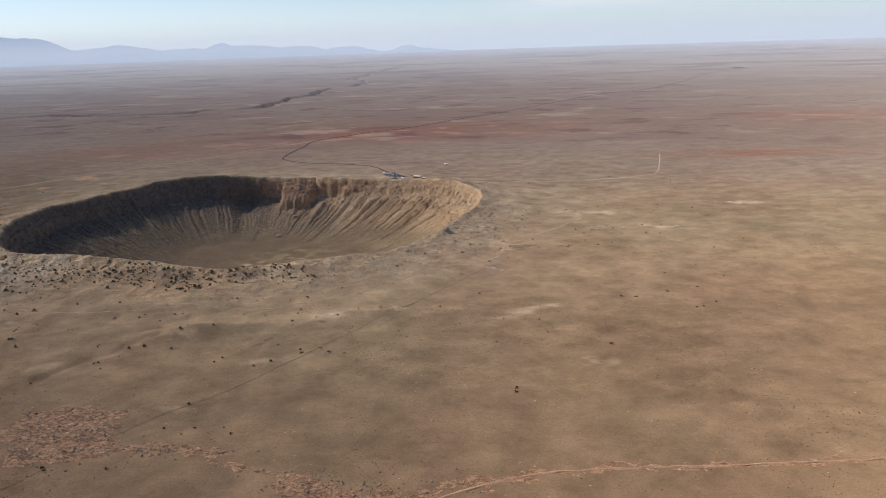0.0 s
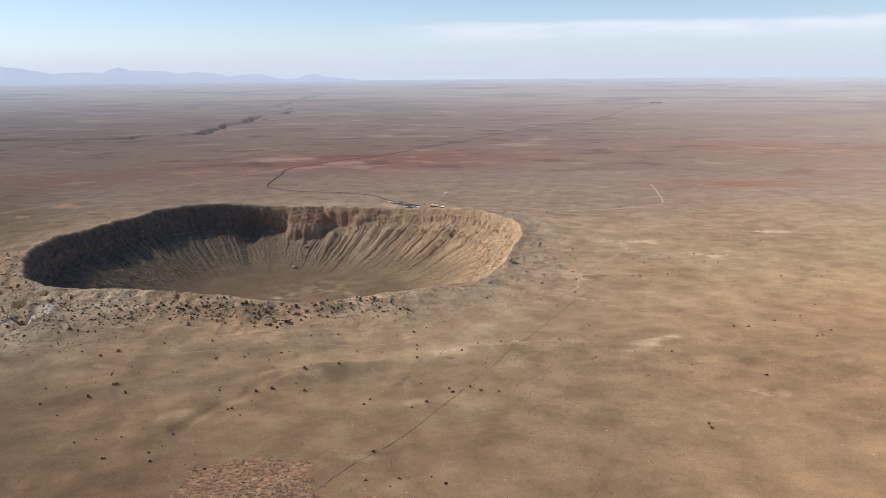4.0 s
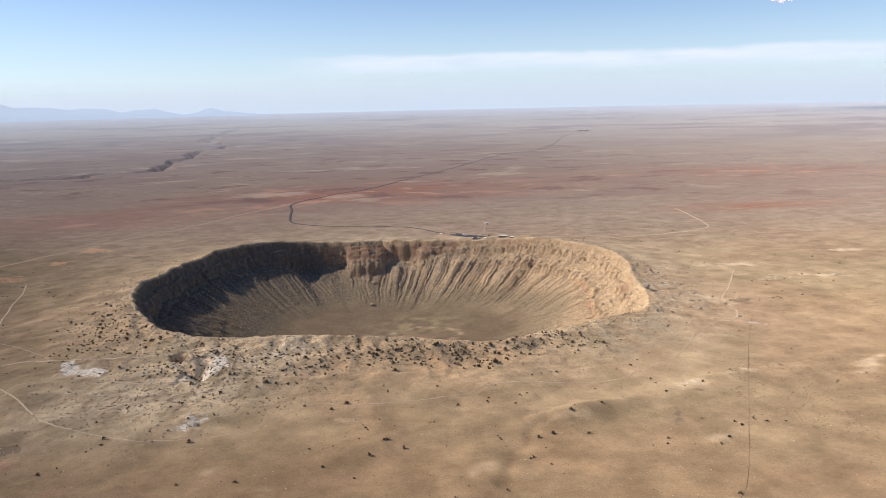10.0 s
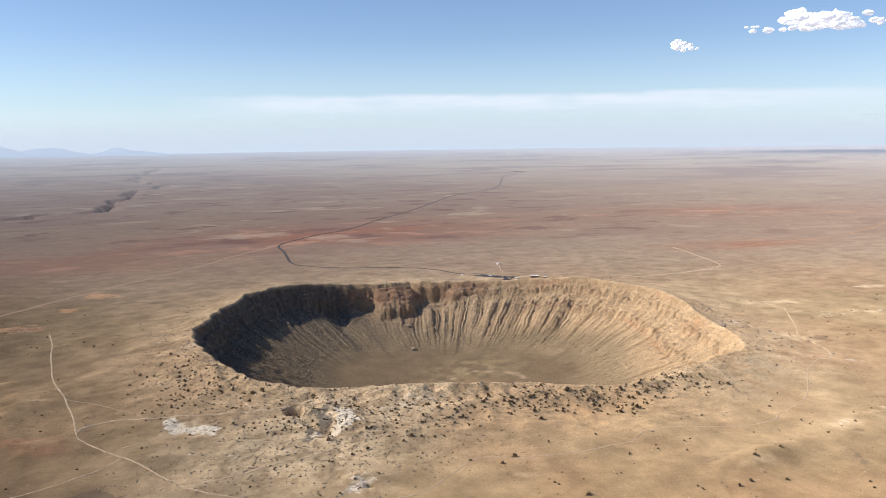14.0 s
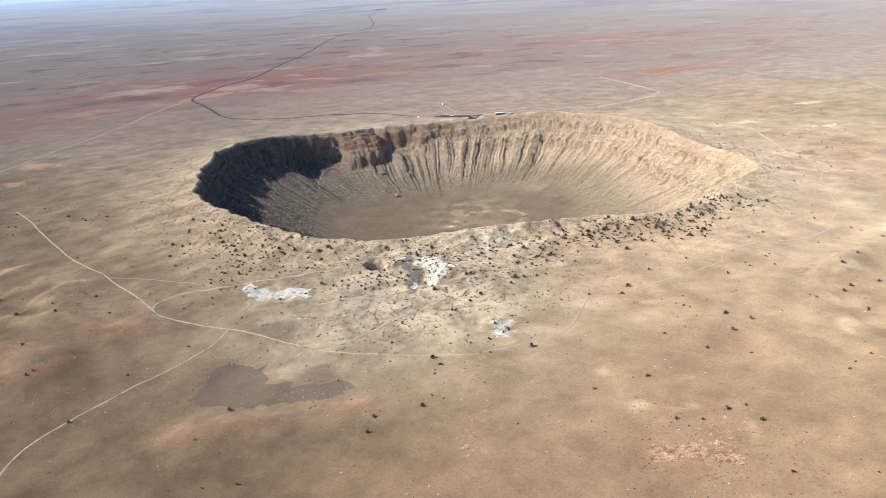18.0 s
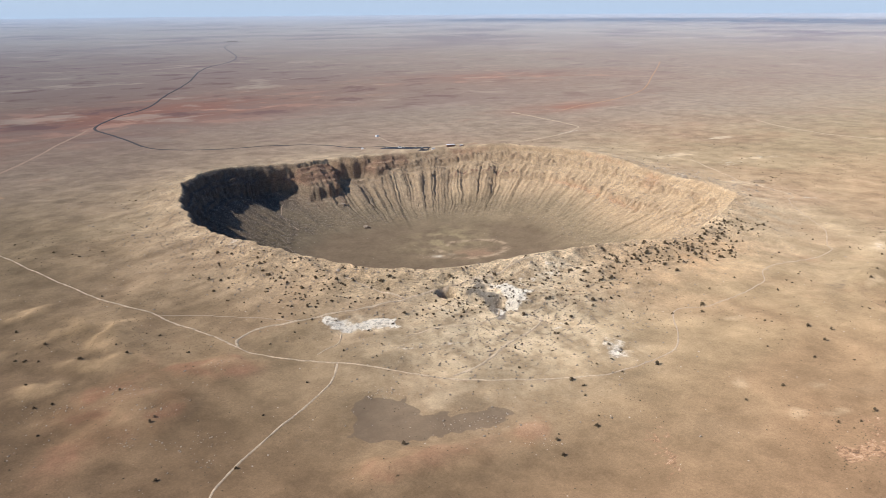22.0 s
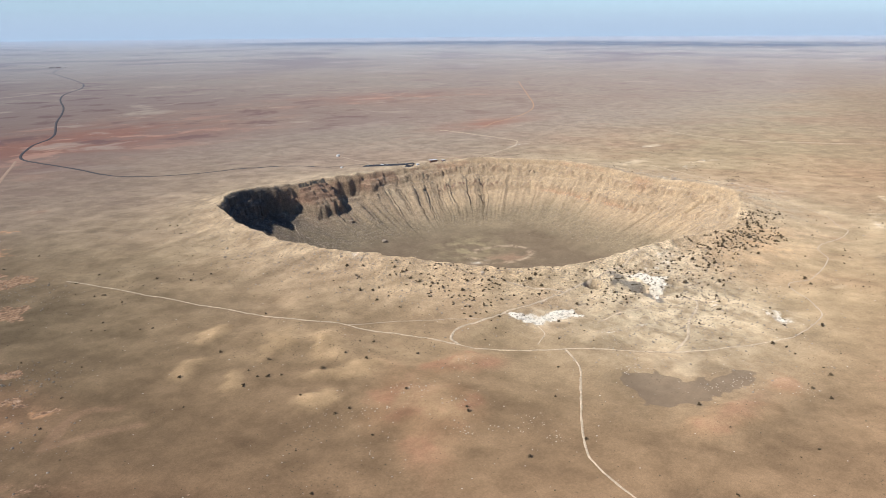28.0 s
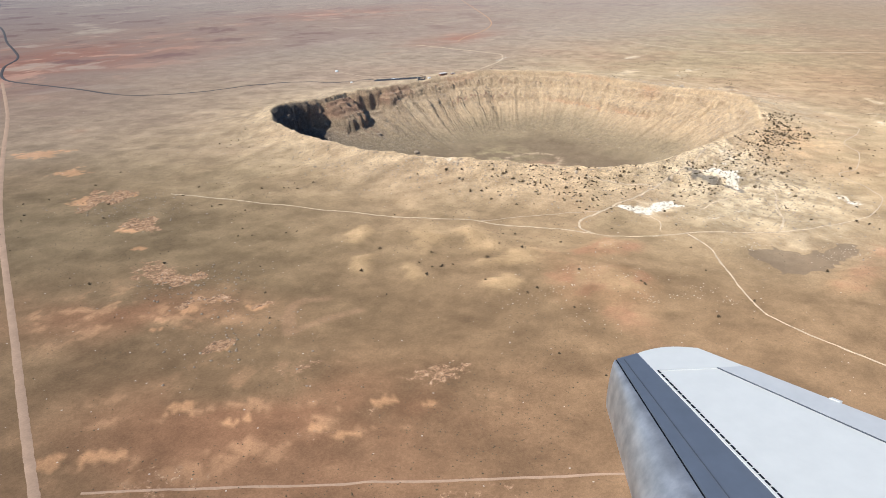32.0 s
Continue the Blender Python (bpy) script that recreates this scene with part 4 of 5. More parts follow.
    for w, pts in ((5.0, [(-54.5, 100.5), (-48.5, 100)]), (4.0, [(-51.5, 92.5), (-46.5, 93)]), (1.5, [(-76, 90), (-66.4, 92.1), (-62.2, 93.3), (-57, 96)]), (1.5, [(-74, 84), (-64, 87.3), (-58.6, 90.6)]), (1.3, [(-41.8, 92.6), (-29, 90.6)]), (0.7, [(-29, 90), (-25, 88), (-21, 85)]),
                   (1.8, [(-19, 83), (-12, 80.5), (-6.5, 79)]), (3.8, [(-13.5, 79), (-13, 74), (-11, 66)]), (0.8, [(-6, 78), (1, 80.7), (9, 82.5)]), (1.4, [(-159, 275), (-153, 275.6)]), (1.3, [(-168.7, 260), (-163, 260)]), (1.8, [(-184, 236.5), (-182, 233.5)]),
                   (0.9, [(-187.5, 226), (-185.8, 224.5)]), (0.9, [(-186.8, 219.5), (-184.8, 218.4)]), (0.8, [(-191, 228), (-188.8, 227)]), (1.0, [(-199, 216), (-196, 215)]), (1.0, [(-107.3, 112.7), (-103.8, 112.5), (-100.8, 109.8)])):
        stony = np.maximum(stony, (1 - smooth(0.6 * w, 1.35 * w, line_distance(x, y, pts))) * 0.9)
    flat = [(-134.5, 160.8), (-132.0, 157.8), (-132.8, 153.2), (-127.0, 148.2), (-125.6, 146.2), (-128.5, 144.6), (-133.0, 147.6), (-138.6, 150.6), (-142.0, 156.2), (-139.6, 158.2), (-136.4, 160.4)]
    dark = np.maximum(dark, outline(x, y, flat, 0.9) * 0.95)
    # two of these spots paint the shaded quarry wall and pit
    for cx, cy, rx, ry, turn, w in ((-129.5, 147.0, 4.2, 1.8, -40, 0.62), (-128.5, 147.5, 4, 1.6, -30, 0.5), (-31, 129, 6, 1.3, 55, 0.55), (-24, 136, 5, 1.0, 20, 0.55), (17, 186, 6, 2.0, 10, 0.6), (-101.4, 169.0, 0.8, 3.4, 25, 0.7), (-106.4, 177.2, 1.1, 0.9, 20, 0.7), (-148, 157, 4, 1.5, 20, 0.45), (-52, 137.5, 7, 1.6, 10, 0.45), (-4, 122, 4, 2, 0, 0.42)):
        dark = np.maximum(dark, bump_at(x, y, cx, cy, rx, ry, turn) * w)
    return np.stack([white * outside, stony * outside, dark * outside], -1)


def ruggedness(x, y):
    """How broken the ground is: bare rock of the wall and rim against smooth plain."""
    d = rim_radius(np.arctan2(y - CY, x - CX)) - np.hypot(x - CX, y - CY)
    inner = (1 - 0.75 * smooth(26, 31, d)) * (1 - 0.42 * arc(np.arctan2(y - CY, x - CX), -80, 60, 25))
    outer = np.exp(-np.maximum(-d, 0) / 11) * (0.5 + 0.5 * arc(np.arctan2(y - CY, x - CX), 190, 320, 25))
    return np.clip(np.where(d > 0, inner, outer), 0.06, 1)


verts = np.concatenate([np.stack([gx, gy, gz], -1).reshape(-1, 3), [[CX, CY, float(gz[0].mean())]]])
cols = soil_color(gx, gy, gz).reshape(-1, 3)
cols = np.concatenate([cols, cols[:1]])
ii, kk = np.meshgrid(np.arange(NR - 1), np.arange(NA), indexing="ij")
k2 = (kk + 1) % NA
quads = np.stack([ii * NA + kk, (ii + 1) * NA + kk, (ii + 1) * NA + k2, ii * NA + k2], -1).reshape(-1, 4)
fan = np.stack([np.full(NA, NR * NA), np.arange(NA), (np.arange(NA) + 1) % NA], -1)
gm = bpy.data.meshes.new("ground")
gm.vertices.add(len(verts))
gm.vertices.foreach_set("co", verts.ravel())
gm.loops.add(quads.size + fan.size)
gm.loops.foreach_set("vertex_index", np.concatenate([quads.ravel(), fan.ravel()]))
gm.polygons.add(len(quads) + len(fan))
gm.polygons.foreach_set("loop_start", np.concatenate([np.arange(len(quads)) * 4, quads.size + np.arange(NA) * 3]))
gm.update(calc_edges=True)
gm.polygons.foreach_set("use_smooth", np.ones(len(gm.polygons), bool))
# besides soil, this colour holds the painted far haze and cloud shadow
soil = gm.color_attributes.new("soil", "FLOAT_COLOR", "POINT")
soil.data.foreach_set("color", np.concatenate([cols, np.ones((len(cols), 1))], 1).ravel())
pm = patch_masks(gx, gy).reshape(-1, 3)
pm = np.concatenate([pm, pm[:1], ])
patch = gm.color_attributes.new("patch", "FLOAT_COLOR", "POINT")
rough = ruggedness(gx, gy).reshape(-1, 1)
patch.data.foreach_set("color", np.concatenate([pm, np.concatenate([rough, rough[:1]])], 1).ravel())
bed_values = bed_masks(gx, gy).reshape(-1, 3)
bed = gm.color_attributes.new("bed", "FLOAT_COLOR", "POINT")
bed.data.foreach_set("color", np.concatenate([np.concatenate([bed_values, bed_values[:1]]), np.ones((len(bed_values) + 1, 1))], 1).ravel())
gm.materials.append(M_GROUND)
gm.update()
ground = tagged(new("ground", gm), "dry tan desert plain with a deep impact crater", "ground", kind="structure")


# ---- roads and tracks ----
def ribbon(name, pts, width, mat, label, category, lift=0.05, step=0.6, ragged=0.0):
    pts = [Vector(p) for p in pts]
    fine = []
    for i in range(len(pts) - 1):
        p0, p1, p2, p3 = pts[max(i - 1, 0)], pts[i], pts[i + 1], pts[min(i + 2, len(pts) - 1)]
        n = max(2, int((p2 - p1).length / step))
        for k in range(n):
            t = k / n
            fine.append(0.5 * (2 * p1 + (p2 - p0) * t + (2 * p0 - 5 * p1 + 4 * p2 - p3) * t * t + (3 * p1 - p0 - 3 * p2 + p3) * t ** 3))
    fine.append(pts[-1])
    f = np.array([tuple(p) for p in fine])
    tan = np.gradient(f, axis=0)
    tan /= np.linalg.norm(tan, axis=1)[:, None]
    nor = np.stack([-tan[:, 1], tan[:, 0]], -1)
    along = np.arange(len(f))
    v = []
    across = (-1.0, -0.5, 0.0, 0.5, 1.0)
    for k, a in enumerate(across):
        w = width / 2 * (1 + ragged * vnoise(along * step * 0.9, along * 0 + k * 7.7, 5))
        q = f + nor * (a * w)[:, None]
        z = ground_z(q[:, 0], q[:, 1]) + lift * (1.0 if abs(a) < 0.9 else -0.6)
        v.append(np.column_stack([q, z]))
    n, m = len(f), len(across)
    vv = np.concatenate(v)
    faces = [(k * n + i, (k + 1) * n + i, (k + 1) * n + i + 1, k * n + i + 1) for k in range(m - 1) for i in range(n - 1)]
    return tagged(new(name, mesh_from(name, vv, [fc[::-1] for fc in faces], mat, True)), label, category, kind="structure")


ribbon("road_asphalt", [(-17.5, 299), (-22.1, 312), (-28, 325), (-36.5, 333), (-50.5, 339.5), (-61.5, 347), (-69.5, 357), (-71, 366)],
       0.95, M_ASPHALT, "narrow dark asphalt road winding across red plain", "road", 0.10, 1.5)
ribbon("road_asphalt_north", [(-71, 366), (-70.6, 372), (-67.8, 399), (-64.9, 425), (-44.4, 453), (-18.7, 477), (18.6, 532), (62, 592), (121, 684), (211, 790), (314, 994), (392, 1098)], 1.4, M_ASPHALT, "long straight asphalt road with worn shoulders", "road", 0.14, 1.5)
ribbon("road_ranch", [(-262, 164), (-228.3, 211.3), (-207.2, 240.6), (-168.6, 293.5), (-117.6, 357), (-101, 378.5), (-69, 422)], 1.25, M_DIRT, "wide straight graded dirt road on the plain", "dirt road", 0.05, 0.8, 0.12)
ribbon("road_cross", [(-226, 208), (-215.8, 189.2), (-209.6, 177.2), (-204.9, 168.9), (-196, 152)], 0.45, M_DIRT, "pale dirt track crossing the red plain", "dirt road", 0.04, 0.7, 0.2)
ribbon("track_main", [(-150, 268), (-148.4, 256), (-147.8, 244.4), (-146.9, 234.2), (-145.5, 220.4), (-142.3, 204.5), (-140.5, 194.1), (-139.5, 185.1), (-138.6, 181.7), (-135.3, 176.5), (-132.3, 171.2), (-129.8, 166.8), (-126.8, 160.8), (-124.5, 156.7), (-121.7, 153.2), (-117.9, 149.9), (-113.9, 146.7), (-109.5, 143.7)],
       0.37, M_TRACK, "pale winding dirt track below the crater rim", "dirt track", 0.04, 0.6, 0.5)
ribbon("track_main_east", [(-109.5, 143.7), (-106.1, 142.8), (-101.3, 141.8), (-96.1, 141.5), (-91.2, 143.8), (-84.2, 148.9), (-80.7, 148.8), (-76.8, 146.2), (-60.7, 146), (-52.2, 149.2), (-33, 146.1), (-27.8, 148.5), (-18.3, 152.8), (-12.2, 158.2), (-4.7, 165.8), (2.1, 170.2)],
       0.26, M_FAINT, "faint dirt track curving over dry ground", "dirt track", 0.04, 0.6, 0.35)
ribbon("track_rim", TRACK_RIM, 0.52, M_TRACK, "dirt track climbing to the crater rim", "dirt track", 0.07, 0.5, 0.5)
ribbon("track_rim_fork", TRACK_FORK, 0.46, M_TRACK, "short dirt track to the rim edge", "dirt track", 0.07, 0.5, 0.5)
ribbon("track_old", [(-128.7, 187.4), (-133.1, 194.4), (-137.1, 199.7), (-142.2, 204.7)], 0.16, M_FAINT, "faint old wheel track", "dirt track", 0.04, 0.6, 0.4)
ribbon("track_south", [(-132.3, 171.2), (-136.7, 167), (-143.6, 163.7), (-155, 158.4), (-161.5, 153.5), (-168.5, 141.7), (-176, 130)], 0.34, M_TRACK, "pale dirt track leading away south", "dirt track", 0.04, 0.6, 0.5)
ribbon("track_quarry", TRACK_QUARRY, 0.5, M_TRACK, "pale diagonal track to the white diggings", "dirt track", 0.06, 0.6, 0.4)
ribbon("track_digging", [(-132.6, 175.6), (-130, 176), (-128.0, 176.7), (-126.0, 178.8)], 0.26, M_TRACK, "short pale track to the white diggings", "dirt track", 0.05, 0.5, 0.5)
ribbon("track_pit", TRACK_PIT, 0.3, M_TRACK, "narrow track beside the diggings", "dirt track", 0.06, 0.6, 0.3)
ribbon("track_east", [(37, 217), (23.1, 198.4), (14.7, 188), (11.8, 178), (6.6, 171.1), (2.1, 170.2)], 0.42, M_TRACK, "pale dirt track east of the crater", "dirt track", 0.05, 0.8, 0.3)
ribbon("track_east_far", [(20, 277), (36.5, 279.3), (51.8, 280.4), (67.3, 285.1), (76, 292), (84, 318), (89, 338)], 0.55, M_TRACK, "pale track across the northern plain", "dirt track", 0.08, 1.2, 0.3)
ribbon("track_red", [(110, 326), (128, 330), (160, 334), (215, 352), (300, 400), (420, 470)], 1.0, M_REDDIRT, "long reddish dirt road across the plain", "dirt road", 0.12, 2.5, 0.2)
ribbon("track_distant", [(139, 246), (128, 230), (121, 204), (129, 170), (140, 145), (170, 90)], 0.55, M_FAINT, "thin pale track on the eastern plain", "dirt track", 0.08, 1.5, 0.2)
ribbon("fence_line", [(16, 178), (0.1, 156.5), (-19.8, 127.4), (-33.3, 108), (-39.6, 101.4), (-46.7, 91.5), (-54.1, 78), (-64, 60)], 0.07, M_DARKTRACK, "thin dark fence line over dry grass", "fence line", 0.03, 1.0, 1.2)
ribbon("wash_east", [(-5, 77), (6.5, 82.3), (18, 83.5), (32.5, 83.9), (49.5, 84.1), (75, 85), (112, 80)], 0.6, M_REDDIRT, "orange sandy wash across the plain", "dry wash", 0.04, 0.7, 1.0)
ribbon("trail_wall", [(-66.0, 286.6), (-68.2, 284.6), (-71.0, 280.4), (-73.6, 273.4), (-73.4, 268.5)], 0.22, M_FAINT, "faint footpath down the talus slope", "footpath", 0.06, 0.5, 0.4)


# ---- shrubs ----
rng = random.Random(5)
nrng = np.random.RandomState(5)


def leaf_clump(verts, faces, c, size, g):
    """A small ragged clump: a jittered octahedron."""
    k = len(verts)
    for ax in ((1, 0, 0), (-1, 0, 0), (0, 1, 0), (0, -1, 0), (0, 0, 1), (0, 0, -1)):
        s = size * g.uniform(0.65, 1.35)
        verts.append((c[0] + ax[0] * s + g.uniform(-.3, .3) * size, c[1] + ax[1] * s + g.uniform(-.3, .3) * size, c[2] + ax[2] * s * 0.8))
    for a, b, d in ((0, 2, 4), (2, 1, 4), (1, 3, 4), (3, 0, 4), (2, 0, 5), (1, 2, 5), (3, 1, 5), (0, 3, 5)):
        faces.append((k + a, k + b, k + d))


def juniper_crown(g, w, h, clumps):
    v, f = [], []
    for _ in range(clumps):
        a, q = g.uniform(0, 6.283), math.sqrt(g.uniform(0, 1))
        z = g.uniform(0.12, 1.0)
        rad = w * q * (1.05 - 0.75 * z) * g.uniform(0.7, 1.15)
        leaf_clump(v, f, (rad * math.cos(a), rad * math.sin(a), h * z * 0.85), w * g.uniform(0.16, 0.30), g)
    return v, f


def juniper_trunk(g, h):
    v, f = [], []
    def limb(p, q, r0, r1):
        k = len(v)
        for c, r in ((p, r0), (q, r1)):
            for i in range(5):
                a = i / 5 * 6.283
                v.append((c[0] + r * math.cos(a), c[1] + r * math.sin(a), c[2]))
        for i in range(5):
            f.append((k + i, k + (i + 1) % 5, k + 5 + (i + 1) % 5, k + 5 + i))
    limb((0, 0, -0.05), (0, 0, h * 0.45), 0.030, 0.018)
    for i in range(3):
        a = g.uniform(0, 6.283)
        limb((0, 0, h * 0.25), (math.cos(a) * h * 0.3, math.sin(a) * h * 0.3, h * 0.65), 0.014, 0.006)
    return v, f


def make_juniper(w, h, clumps, seed):
    g = random.Random(seed)
    base = tagged(new("juniper_shrub"), "dark green juniper shrub on stony dry ground", "shrub", "junipers on the crater rim")
    v, f = juniper_crown(g, w, h, clumps)
    c = new("crown", mesh_from("crown", v, f, M_LEAF))
    c.parent = base
    v, f = juniper_trunk(g, h)
    t = new("trunk", mesh_from("trunk", v, f, M_WOOD))
    t.parent = base
    return base


def shrub_spots(n, cx, cy, sx, sy, turn, g):
    out = []
    c, s = math.cos(radians(turn)), math.sin(radians(turn))
    while len(out) < n:
        a, b = g.gauss(0, 1) * sx, g.gauss(0, 1) * sy
        x, y = cx + a * c - b * s, cy + a * s + b * c
        th = math.atan2(y - CY, x - CX)
        if math.hypot(x - CX, y - CY) > float(rim_radius(np.array(th))) + 0.3:
            out.append((x, y))
    return out


CLUSTERS = [(-71, 166, 5, 2.2, -5, 44), (-62, 165.5, 5, 2.4, 0, 50), (-53, 162, 4, 2.8, 0, 46), (-51.5, 157.5, 2.2, 1.2, 10, 22), (-42, 166, 4, 2.5, 20, 34), (-34, 167, 3.5, 3.0, 30, 36), (-31, 162, 3, 2.0, 0, 12),
            (-82, 168, 6, 3, -10, 30), (-90, 163, 6, 4, 0, 32), (-98, 175, 6, 3.5, -20, 26), (-104, 184, 6, 3, -30, 26), (-114, 190, 6, 3.5, -40, 30), (-120, 200, 5, 5, -50, 20), (-108, 172, 6, 4, 0, 22), (-98, 152, 7, 5, 0, 18), (-124, 212, 4, 8, 0, 16)]
# single shrubs standing out on the open plain
LONE_SOUTH = [(-157.2, 197), (-164.7, 186.1), (-158.5, 172.2), (-157.8, 182.1), (-160, 214.6), (-152.8, 247.4), (-158.8, 205.9), (-155.6, 204), (-152, 197.1), (-152.1, 193.2), (-128.6, 135.2), (-125.3, 138.5), (-126.5, 137.8), (-97.3, 126.7), (-100, 117.3),
              (-102.9, 127.3), (-100, 115.5), (-94.1, 115.4), (-93, 111.7), (-120.9, 136.4), (-139.5, 149.2), (-145, 143.9), (-84.3, 126.8), (-85.5, 133), (-76.8, 137.6), (-75.1, 131.8), (-72.8, 129.3), (-157.6, 173), (-163, 161.4), (-155.8, 157.7)]
LONE_EAST = [(-87.7, 149.9), (-80.8, 145.9), (-77, 138.9), (-76.7, 136.6), (-72.6, 137.1), (-67.3, 137), (-62.9, 150), (-46.2, 133.5), (-53.4, 128.3), (-74.3, 140.1), (-37.1, 120.9), (-30.3, 118.4), (-46, 127.4), (-95.6, 126), (-71.1, 150.1), (-40.9, 152.3), (-37.6, 143.6), (-27.1, 144.4),
             (-45.2, 134.5), (-40.7, 134.5), (-47.4, 130.1), (-36.2, 122.4), (-28, 120), (-63.7, 110.4), (-51, 128.8), (-74.7, 132), (-77.9, 128.2), (-66.6, 137), (-97.8, 115.6), (-91.9, 114.7), (-12.2, 144), (-19.8, 140.2)]
spots = [p for c in CLUSTERS for p in shrub_spots(c[5], *c[:5], rng)]
rng.shuffle(spots)
KINDS = [make_juniper(rng.uniform(0.30, 0.42), rng.uniform(0.36, 0.50), 34, 100 + k) for k in range(6)]
singles, rest = LONE_SOUTH + LONE_EAST + spots[:235], spots[235:]
for k, (x, y) in enumerate(singles):
    sc = rng.choice((0.55, 0.7, 0.85, 1.0, 1.15, 1.4)) * (0.72 if k < 62 else 0.88)
    m = Matrix.Translation((x, y, float(ground_z(np.array(x), np.array(y))))) @ Matrix.Rotation(rng.uniform(0, 6.28), 4, "Z")
    ob = KINDS[k] if k < len(KINDS) else copy_thing(KINDS[k % len(KINDS)], m)
    ob.matrix_basis = m @ Matrix.Scale(sc, 4)

# thin scatter of junipers too many to pick out, and low scrub between them
xs = nrng.uniform(-240, 110, 4000)
ys = nrng.uniform(70, 290, 4000)
rad = np.hypot(xs - CX, ys - CY)
keep = (rad > 74) & (rad < 140) & (nrng.rand(4000) < np.clip(0.62 - (rad - 74) / 200, 0.16, 1) * smooth(-0.3, 0.4, fbm(xs / 18, ys / 18, 3, 97)))
far_spots = list(zip(xs[keep], ys[keep])) + rest + shrub_spots(150, -99, 173, 9, 4, -10, rng) + shrub_spots(130, -118, 200, 5, 9, -30, rng) + shrub_spots(120, -62, 164, 14, 2.5, 0, rng)


OCTA_V = np.array(((1, 0, 0), (-1, 0, 0), (0, 1, 0), (0, -1, 0), (0, 0, 1), (0, 0, -1)), float)
OCTA_F = np.array(((0, 2, 4), (2, 1, 4), (1, 3, 4), (3, 0, 4), (2, 0, 5), (1, 2, 5), (3, 1, 5), (0, 3, 5)))


def clumps_mesh(name, centres, sizes, mat, seed, squash=0.8):
    """Many small ragged lumps in one mesh."""
    g = np.random.RandomState(seed)
    c, sz = np.asarray(centres, float), np.asarray(sizes, float)
    n = len(c)
    v = c[:, None, :] + OCTA_V[None] * (sz[:, None] * g.uniform(0.65, 1.35, (n, 6)))[..., None] * np.array((1, 1, squash))
    v[..., :2] += g.uniform(-0.3, 0.3, (n, 6, 2)) * sz[:, None, None]
    f = (OCTA_F[None] + (np.arange(n) * 6)[:, None, None]).reshape(-1, 3)
    me = bpy.data.meshes.new(name)
    me.vertices.add(n * 6)
    me.vertices.foreach_set("co", v.ravel())
    me.loops.add(f.size)
    me.loops.foreach_set("vertex_index", f.ravel())
    me.polygons.add(len(f))
    me.polygons.foreach_set("loop_start", np.arange(len(f)) * 3)
    me.materials.append(mat)
    me.update(calc_edges=True)
    return me


def scatter(name, points, sizes, mat, label, category, clumps, seed):
    g = np.random.RandomState(seed)
    pts = np.array(points)
    s = np.repeat(g.uniform(*sizes, len(pts)), clumps)
    c = np.repeat(np.column_stack([pts, ground_z(pts[:, 0], pts[:, 1])]), clumps, 0)
    c += np.column_stack([g.uniform(-0.6, 0.6, len(c)), g.uniform(-0.6, 0.6, len(c)), g.uniform(0.1, 0.7, len(c))]) * s[:, None] * (1 if clumps > 1 else 0.3)
    return tagged(new(name, clumps_mesh(name, c, s * g.uniform(0.35, 0.6, len(c)) * (1 if clumps > 1 else 1.6), mat, seed + 1)), label, category, kind="stuff")


scatter("juniper_scatter", far_spots, (0.13, 0.32), M_LEAF, "scattered dark junipers over the dry plain", "shrubs", 5, 11)
NS = 90000
sx, sy = nrng.uniform(-250, 90, NS), nrng.uniform(60, 280, NS)
srad = np.hypot(sx - CX, sy - CY) - rim_radius(np.arctan2(sy - CY, sx - CX))
sk = (srad > 0.5) & (srad < 130) & (smooth(0.02, 0.34, fbm(sx / 24, sy / 24, 4, 98)) * 0.9 + 0.06 > nrng.rand(NS) * (1 + 1.2 * (srad < 28)))
scatter("low_scrub", np.column_stack([sx[sk], sy[sk]]), (0.05, 0.13), M_SCRUB, "low brown desert scrub on sandy soil", "scrub", 1, 12)


# ---- rocks ----
def boulder_mesh(seed, size):
    g = random.Random(seed)
    bm = bmesh.new()
    bmesh.ops.create_icosphere(bm, subdivisions=2, radius=size)
    off = Vector((g.uniform(0, 50), g.uniform(0, 50), g.uniform(0, 50)))
    for v in bm.verts:
        k = 1 + 0.45 * noise.noise(v.co / size * 1.1 + off) + 0.18 * noise.noise(v.co / size * 3 + off)
        v.co = Vector((v.co.x * k * 1.15, v.co.y * k, v.co.z * k * 0.75))
    me = bpy.data.meshes.new("boulder")
    bm.to_mesh(me)
    bm.free()
    me.materials.append(M_ROCK)
    return me


M_STONE = material("pale_limestone", (0.54, 0.43, 0.305), 0.95, spec=0.1, vary=0.15, scale=1.5, fine=8)
ROCKS = [boulder_mesh(200 + k, 0.30) for k in range(7)]
BOULDERS = [(3, 209, 6, 6, 30), (10, 205, 7, 8, 30), (4, 189, 5, 5, 22), (-4, 179, 5, 3, 14), (14, 214, 7, 5, 16), (-120, 225, 3, 9, 22), (-122, 250, 3, 8, 16), (-108, 196, 4, 3, 10)]
for cx, cy, sx_, sy_, n in BOULDERS:
    for x, y in shrub_spots(n, cx, cy, sx_, sy_, 0, rng):
        s = rng.choice((0.35, 0.45, 0.6, 0.8, 1.1))
        b = tagged(new("boulder", rng.choice(ROCKS)), "pale weathered limestone boulder on the crater flank", "boulder", "boulders on the crater flank")
        b.matrix_basis = Matrix.Translation((x, y, float(ground_z(np.array(x), np.array(y))) + 0.04 * s)) @ Matrix.Rotation(rng.uniform(0, 6.28), 4, "Z") @ Matrix.Scale(s, 4)
